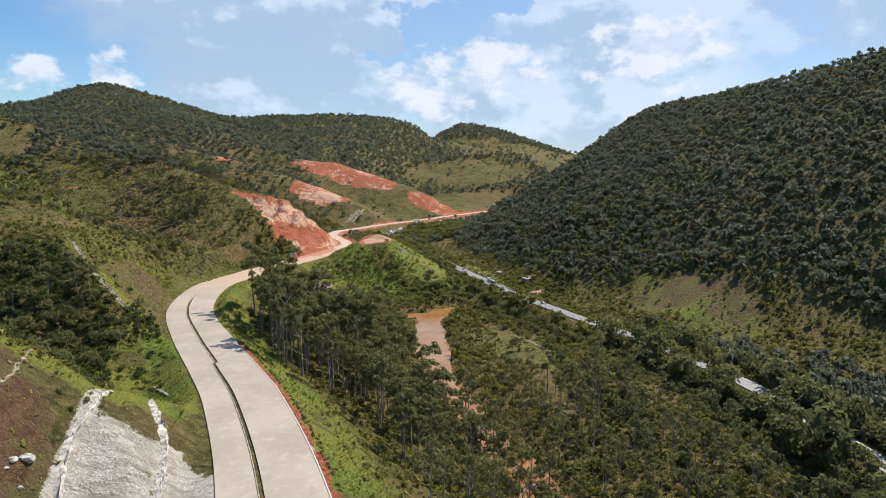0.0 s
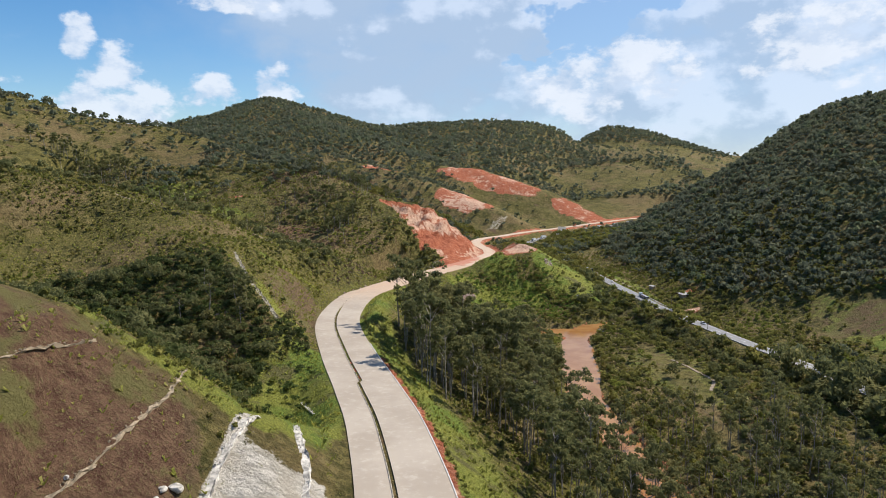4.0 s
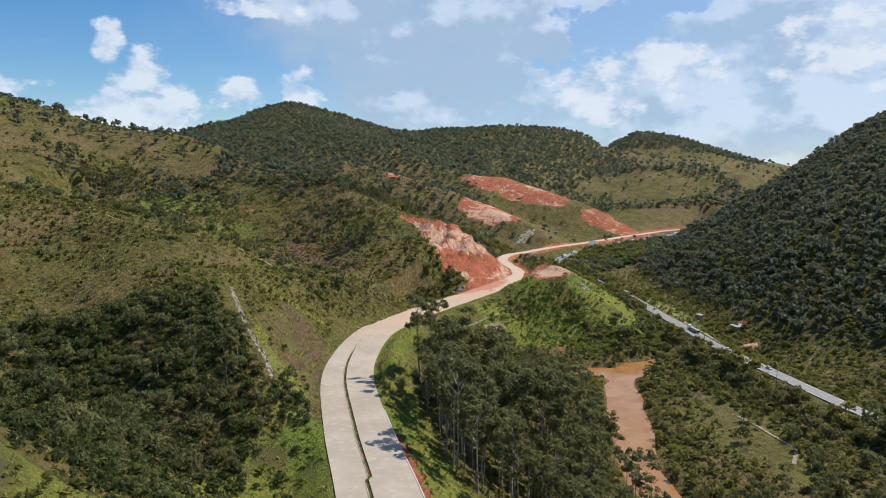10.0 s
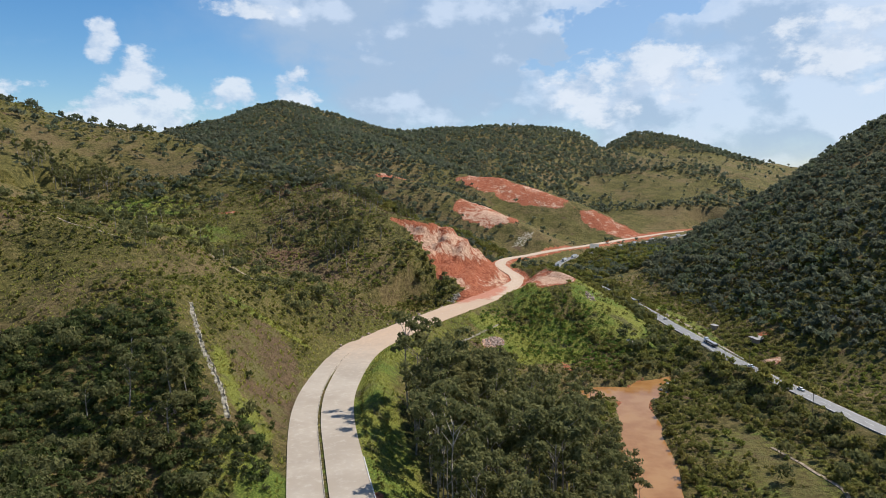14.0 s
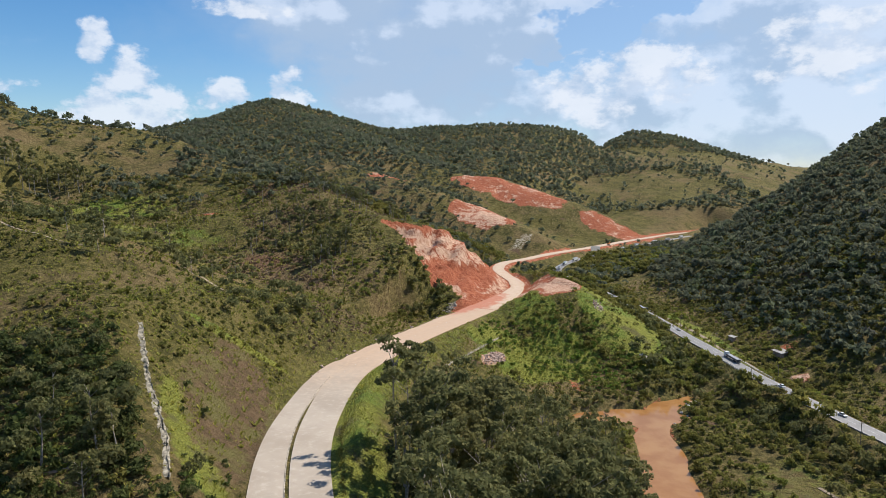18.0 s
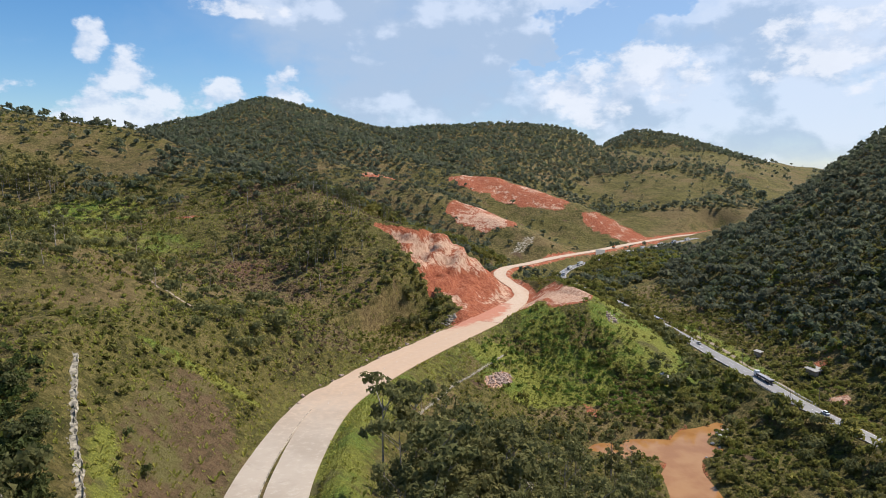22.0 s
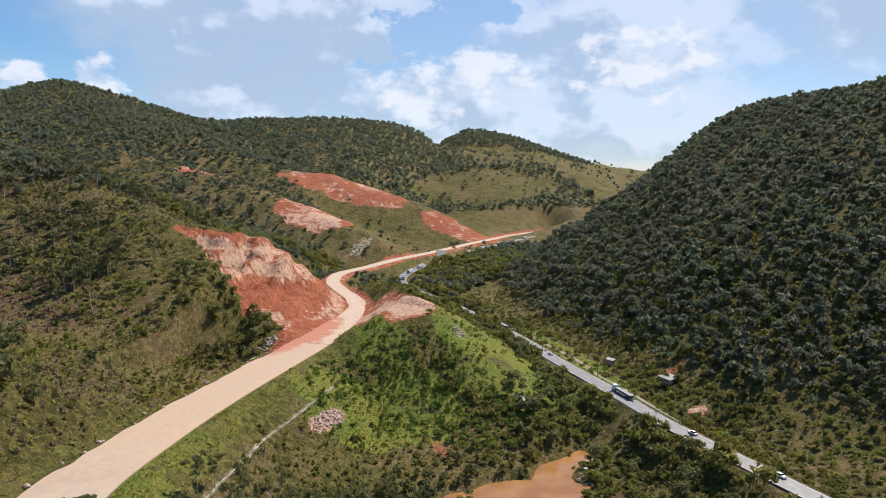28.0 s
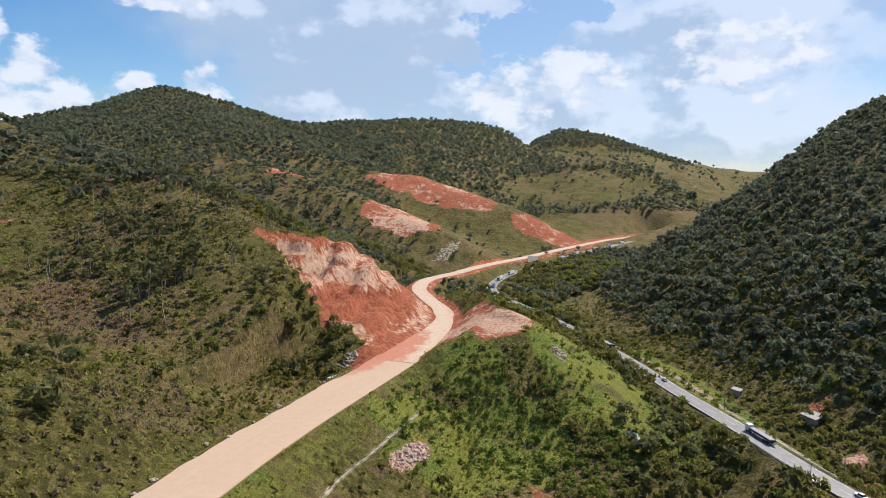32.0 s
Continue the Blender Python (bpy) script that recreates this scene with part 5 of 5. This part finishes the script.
for k in range(5):
    panel = part("panel", boxes((0, 0, 0, 4.6, 0.5, 7.0 - 0.5 * k, 0.06)), KERB, wall)
    panel.location = (k * 3.2, k * 3.7, 0)
    panel.rotation_euler = (0, 0, radians(49))
wall.location = (188, 937, float(height(np.array([188.0]), np.array([940.0]))[0]) - 0.5)

# ---- edges and markings of the roads ----
strip("kerb", hw[hy < 260], half + 0.02, half + 0.32, 0.13, 0.4, KERB, "white kerb along the new carriageway", "kerb")
for low, high in ((60, 207), (209, 385)):
    run = (hy > low) & (hy < high)
    strip("kerb", hw[run], mid[run] - 0.66, mid[run] - 0.43, 0.16, 0.45, DUSTY, "thin dusty lip along the open median slot", "kerb")
marks = tagged(new("lane_markings"), "worn white lines on the valley highway", "road markings", kind="structure")
for off in (-3.7, 3.7):
    v, f = ribbon(OLD_ROAD, [off - 0.06, off + 0.06], [0.125, 0.125])
    part("edge_line", mesh_np("edge_line", v, f, PAINT), PAINT, marks)
for i in range(20, len(OLD_ROAD) - 2, 2):
    v, f = ribbon(OLD_ROAD[i:i + 2], [-0.07, 0.07], [0.135, 0.135])
    part("dash", mesh_np("dash", v, f, PAINT), PAINT, marks)
studs = tagged(new("road_studs"), "small white marker blocks down the middle of the dusty carriageway", "road markers", kind="structure")
stud = boxes((0, 0, 0, 0.25, 0.5, 0.1, 0.03))
stud_mesh = bpy.data.meshes.new("stud")
stud.to_mesh(stud_mesh)
stud.free()
stud_mesh.materials.append(KERB)
for y in range(392, 540, 12):
    i = int(np.argmin(np.abs(hy - y)))
    s_ob = part("marker", stud_mesh, PAINT, studs)
    s_ob.location = (hw[i, 0] + 0.5, hw[i, 1], hw[i, 2] + 0.02)


# ---- water chutes on the slopes ----
def chute(points, width, label, mat, stones=0, seed=1, sink=0.0, rim=0.3):
    root = tagged(new("drain_chute"), label, "drain")
    line = drape(points, 0.05 - sink, 1.5)
    w = width / 2
    v, f = ribbon(line, [-w - 0.25, -w - 0.2, -w, -w * 0.8, w * 0.8, w, w + 0.2, w + 0.25], [-0.5, rim, rim, 0.04, 0.04, rim, rim, -0.5])
    jitter = np.random.default_rng(seed).normal(scale=0.05 if stones < 60 else 0.22, size=v.shape)
    part("channel", mesh_np("channel", v + jitter, f, mat), mat, root)
    r = np.random.default_rng(seed)
    for k in range(stones):
        p = line[r.integers(len(line))]
        bm = bmesh.new()
        bmesh.ops.create_icosphere(bm, subdivisions=1, radius=float(r.uniform(0.12, 0.34)))
        for q in bm.verts:
            q.co = q.co * float(r.uniform(0.7, 1.2))
        st = part("stone", bm, mat, root)
        st.location = (p[0] + float(r.normal(scale=w * 0.7)), p[1] + float(r.normal(scale=0.8)), p[2] + 0.2)
    return root


chute([(-41, 137), (-42.5, 128), (-43.5, 116), (-42.5, 104), (-38, 90), (-32, 78)], 2.8, "broad whitewashed stone drain down the bare slope", STONES, 62, 3, 0.1, 0.14)
chute([(-33.5, 144), (-31, 136), (-27.5, 126), (-26.5, 114), (-26, 102), (-24, 86)], 2.3, "rough whitish stone drain between the bare faces", STONES, 62, 4, 0.1, 0.14)
chute([(-57, 139), (-55.5, 126), (-57, 112), (-59, 98), (-63, 84)], 1.1, "shallow eroded drain line on the brown slope", SCREE, 64, 5, 0.22, 0.1)
chute([(-70, 125), (-73, 112), (-77, 97)], 0.9, "faint drain line on the brown slope", SCREE, 60, 6, 0.28, 0.1)
chute([(-104, 336), (-96, 320), (-88, 305), (-80, 292), (-73, 280), (-66, 264)], 2.6, "stepped stone drain down the overgrown slope", MOSSY, 120, 7, 0.1, 0.2)
chute([(32, 502), (23, 484), (13, 464), (4, 446), (-3, 428), (-9, 413), (-13, 402)], 0.9, "narrow pale drain along the foot of the embankment", DUSTY, 0, 8)
chute([(-43, 203), (-40, 196), (-36, 187)], 1.0, "short whitish drain end beside the carriageway", STONES, 24, 9, 0.15, 0.08)
chute([(-92, 262), (-84, 262), (-78, 259)], 1.2, "bare clay washout between shrubs", PINK, 8, 11)


# ---- stones ----
def boulder(x, y, size, seed, mat, label):
    r = np.random.default_rng(seed)
    bm = bmesh.new()
    bmesh.ops.create_icosphere(bm, subdivisions=2, radius=size)
    for v in bm.verts:
        k = 1 + 0.5 * (noise.noise(v.co * (1.1 / size) + Vector((seed, 0, 0))))
        v.co = Vector((v.co.x * k * 1.15, v.co.y * k * 0.9, v.co.z * k * 0.75))
    me = bpy.data.meshes.new("boulder")
    bm.to_mesh(me)
    bm.free()
    me.materials.append(mat)
    ob = tagged(new("boulder", me), label, "rock", "boulders on the slopes")
    z = float(height(np.array([x]), np.array([y]))[0])
    ob.matrix_basis = pose(x, y, z + size * 0.2, 0, 0, float(r.uniform(0, 360)))
    return ob


for x, y, size, seed in ((-47, 106.5, 1.3, 1), (-48.6, 104.5, 0.8, 2), (-49, 102.5, 0.4, 3), (-46.5, 101, 0.5, 4), (-60, 95, 0.5, 5)):
    boulder(x, y, size, seed, STONES, "whitish boulder lying on the dry brown slope")
def stone_mesh(seed, mat):
    bm = bmesh.new()
    bmesh.ops.create_icosphere(bm, subdivisions=1, radius=1.0)
    for v in bm.verts:
        k = 1 + 0.7 * noise.noise(v.co * 1.3 + Vector((seed, 0, 0)))
        v.co = Vector((v.co.x * k * 1.1, v.co.y * k * 0.9, v.co.z * k * 0.7))
    me = bpy.data.meshes.new("stone")
    bm.to_mesh(me)
    bm.free()
    me.materials.append(mat)
    return me


def rubble(cx, cy, rx, ry, turn, count, big, label, mat, seed):
    """A heap of broken rock: every stone is a part, and they lie in a tongue down the slope."""
    r = np.random.default_rng(seed)
    root = tagged(new("rubble_heap"), label, "rubble", "heaps of broken rock")
    root.location = (cx, cy, float(height(np.array([cx]), np.array([cy]))[0]))
    shapes = [stone_mesh(seed + k, mat) for k in range(5)]
    c, sn = math.cos(radians(turn)), math.sin(radians(turn))
    for k in range(count):
        a, d = r.uniform(0, 6.283), math.sqrt(r.random()) * r.uniform(0.7, 1.05)
        u, v = rx * d * math.cos(a), ry * d * math.sin(a)
        x, y = cx + u * c - v * sn, cy + u * sn + v * c
        size = big * float(np.exp(r.normal(scale=0.45))) * (1.15 - 0.5 * d)
        st = part("stone", shapes[k % 5], mat, root)
        st.location = (x - cx, y - cy, float(height(np.array([x]), np.array([y]))[0]) - root.location.z + size * 0.3)
        st.rotation_euler = (0, 0, float(r.uniform(0, 6.28)))
        st.scale = (size, size, size)
    return root


rubble(27.5, 474.0, 3.8, 15.0, -32, 170, 0.62, "tongue of pinkish broken rock beside the drain", PINK, 3)
rubble(118.0, 494.0, 2.6, 5.5, 10, 36, 0.8, "whitish broken rock on the foot of the spur", STONES, 4)
rubble(101.0, 543.0, 4.5, 8.0, -20, 46, 0.55, "pale broken rock below the levelled pad", PINK, 5)
rubble(4.0, 551.0, 3.0, 7.0, -35, 40, 0.7, "pale rock at the foot of the red cut", DUSTY, 6)
for k in range(14):
    a = k / 13
    boulder(106 + 22 * a + 2 * math.sin(k * 2.1), 431 + 20 * a + 2.5 * math.cos(k * 3.3) - 9, 0.35 + 0.25 * (k % 3), 40 + k, STONES, "pale rock on the sandy river bank")
for k in range(9):
    boulder(120 + 1.2 * k, 452 - 0.5 * k + 1.4 * math.sin(2.2 * k), 0.8 + 0.25 * (k % 3), 60 + k, STONES, "pale rock in the river rapids")
for k in range(22):
    i = int(np.argmin(np.abs(hy - (372 + 7.3 * k))))
    out = 11.6 + 1.2 * math.sin(k * 2.7)
    boulder(float(hw[i, 0]) - out * 0.87, float(hw[i, 1]) + out * 0.5, 0.3 + 0.22 * (k % 4), 80 + k, PINK, "lump of earth and rock at the carriageway's edge")

# ---- puddle with a sheet at the foot of the cut ----
pz = float(height(np.array([-1.0]), np.array([534.0]))[0])
basin = tagged(new("settling_basin"), "small dug basin of dark water with a white sheet", "basin")
bm = bmesh.new()
bmesh.ops.create_circle(bm, cap_ends=True, segments=18, radius=1.0)
for v in bm.verts:
    v.co = Vector((v.co.x * 3.4, v.co.y * 6.2, 0.12 + 0.02 * v.co.x))
part("water", bm, GLASS, basin, "still dark water")
bm = bmesh.new()
bmesh.ops.create_grid(bm, x_segments=8, y_segments=10, size=1.0)
for v in bm.verts:
    v.co = Vector((v.co.x * 1.6 + 1.0, v.co.y * 2.6 - 2.6, 0.22 + 0.12 * noise.noise(v.co * 3)))
part("sheet", bm, WHITE, basin, "crumpled white sheet")
basin.matrix_basis = pose(-1.0, 534.5, pz + 0.1, 0, 0, -38)

# ---- hut, poles, guard rail and bridge on the valley highway ----
def hut(x, y, turn, wide, deep, label):
    z = float(height(np.array([float(x)]), np.array([float(y)]))[0])
    root = tagged(new("hut"), label, "hut")
    for sx in (-1, 1):
        part("wall", boxes((sx * wide / 2, 0, -0.6, 0.2, deep, 3.2, 0.02)), CLAY, root)
    part("wall", boxes((0, deep / 2, -0.6, wide, 0.2, 3.4, 0.02)), CLAY, root)
    part("wall", boxes((-wide * 0.3, -deep / 2, -0.6, wide * 0.4, 0.2, 3.0, 0.02)), CLAY, root)
    part("door", boxes((wide * 0.1, -deep / 2, -0.2, 0.9, 0.12, 2.1, 0.02)), WOOD, root)
    bm = boxes((0, 0, 2.7, wide * 1.25, deep * 1.3, 0.14, 0.03))
    bmesh.ops.rotate(bm, verts=bm.verts, cent=(0, 0, 2.7), matrix=Matrix.Rotation(radians(7), 3, "X"))
    part("roof", bm, ROOF, root, "pale corrugated sheet roof")
    root.matrix_basis = pose(x, y, z + 0.1, 0, 0, turn)
    return root


hut(207, 512, 25, 7.5, 5.5, "small hut with a pale sheet roof by the highway")
hut(193, 548, 40, 4.0, 3.5, "little shed half hidden beside the highway")


def pole(x, y, tall):
    z = float(height(np.array([float(x)]), np.array([float(y)]))[0])
    root = tagged(new("utility_pole"), "grey wooden power pole with a crossarm beside the highway", "utility pole", "poles along the highway")
    bm = bmesh.new()
    bmesh.ops.create_cone(bm, cap_ends=True, segments=8, radius1=0.17, radius2=0.11, depth=tall + 1)
    bmesh.ops.translate(bm, verts=bm.verts, vec=(0, 0, (tall - 1) / 2))
    part("shaft", bm, WOOD, root)
    part("crossarm", boxes((0, 0, tall - 0.8, 2.0, 0.12, 0.14, 0.02)), WOOD, root)
    for k in (-0.85, 0, 0.85):
        part("insulator", boxes((k, 0, tall - 0.66, 0.12, 0.12, 0.22, 0.03)), GREY, root)
    root.matrix_basis = pose(x, y, z, 0, 0, 8)


for x, y in ((159, 412), (157, 446), (174, 452), (170, 520), (168, 575), (166, 372), (180, 318)):
    pole(x, y, 9.5)

rail = tagged(new("bridge_railing"), "concrete bridge railing with square posts", "railing")
ry = np.arange(448, 482, 2.2)
for y in ry:
    for off in (-4.9, 4.9):
        i = int(np.argmin(np.abs(OLD_ROAD[:, 1] - y)))
        p = part("post", boxes((0, 0, 0, 0.25, 0.25, 1.0, 0.02)), KERB, rail)
        x = float(np.interp(y, OLD_ROAD[:, 1], OLD_ROAD[:, 0]))
        p.location = (x + off, y, 13.05)
for off in (-4.9, 4.9):
    seg = OLD_ROAD[(OLD_ROAD[:, 1] > 446) & (OLD_ROAD[:, 1] < 484)]
    v, f = ribbon(seg, [off - 0.12, off - 0.12, off + 0.12, off + 0.12], [0.8, 1.08, 1.08, 0.8])
    part("handrail", mesh_np("handrail", v, f, KERB), KERB, rail)

# planted shrubs in a row on the highway's verge
row = hw[(hy > 100) & (hy < 330)]
r = np.random.default_rng(5)
tt = np.repeat(np.arange(len(row) - 1), 3)
fr = r.random(len(tt))[:, None]
p = row[tt] * (1 - fr) + row[tt + 1] * fr
dirs = row[tt + 1] - row[tt]
dirs /= np.linalg.norm(dirs[:, :2], axis=1)[:, None]
off = np.where(r.random(len(tt)) < 0.7, 13.6, 21.5) + r.normal(scale=0.35, size=len(tt))
px, py = p[:, 0] + dirs[:, 1] * off, p[:, 1] - dirs[:, 0] * off
scatter("verge_shrubs", np.stack([px, py, height(px, py)], 1), 0.55 * np.exp(r.normal(scale=0.3, size=len(px))), bush_models, BUSH, "low shrubs planted in rows on the verge", "shrubs", 0.3)
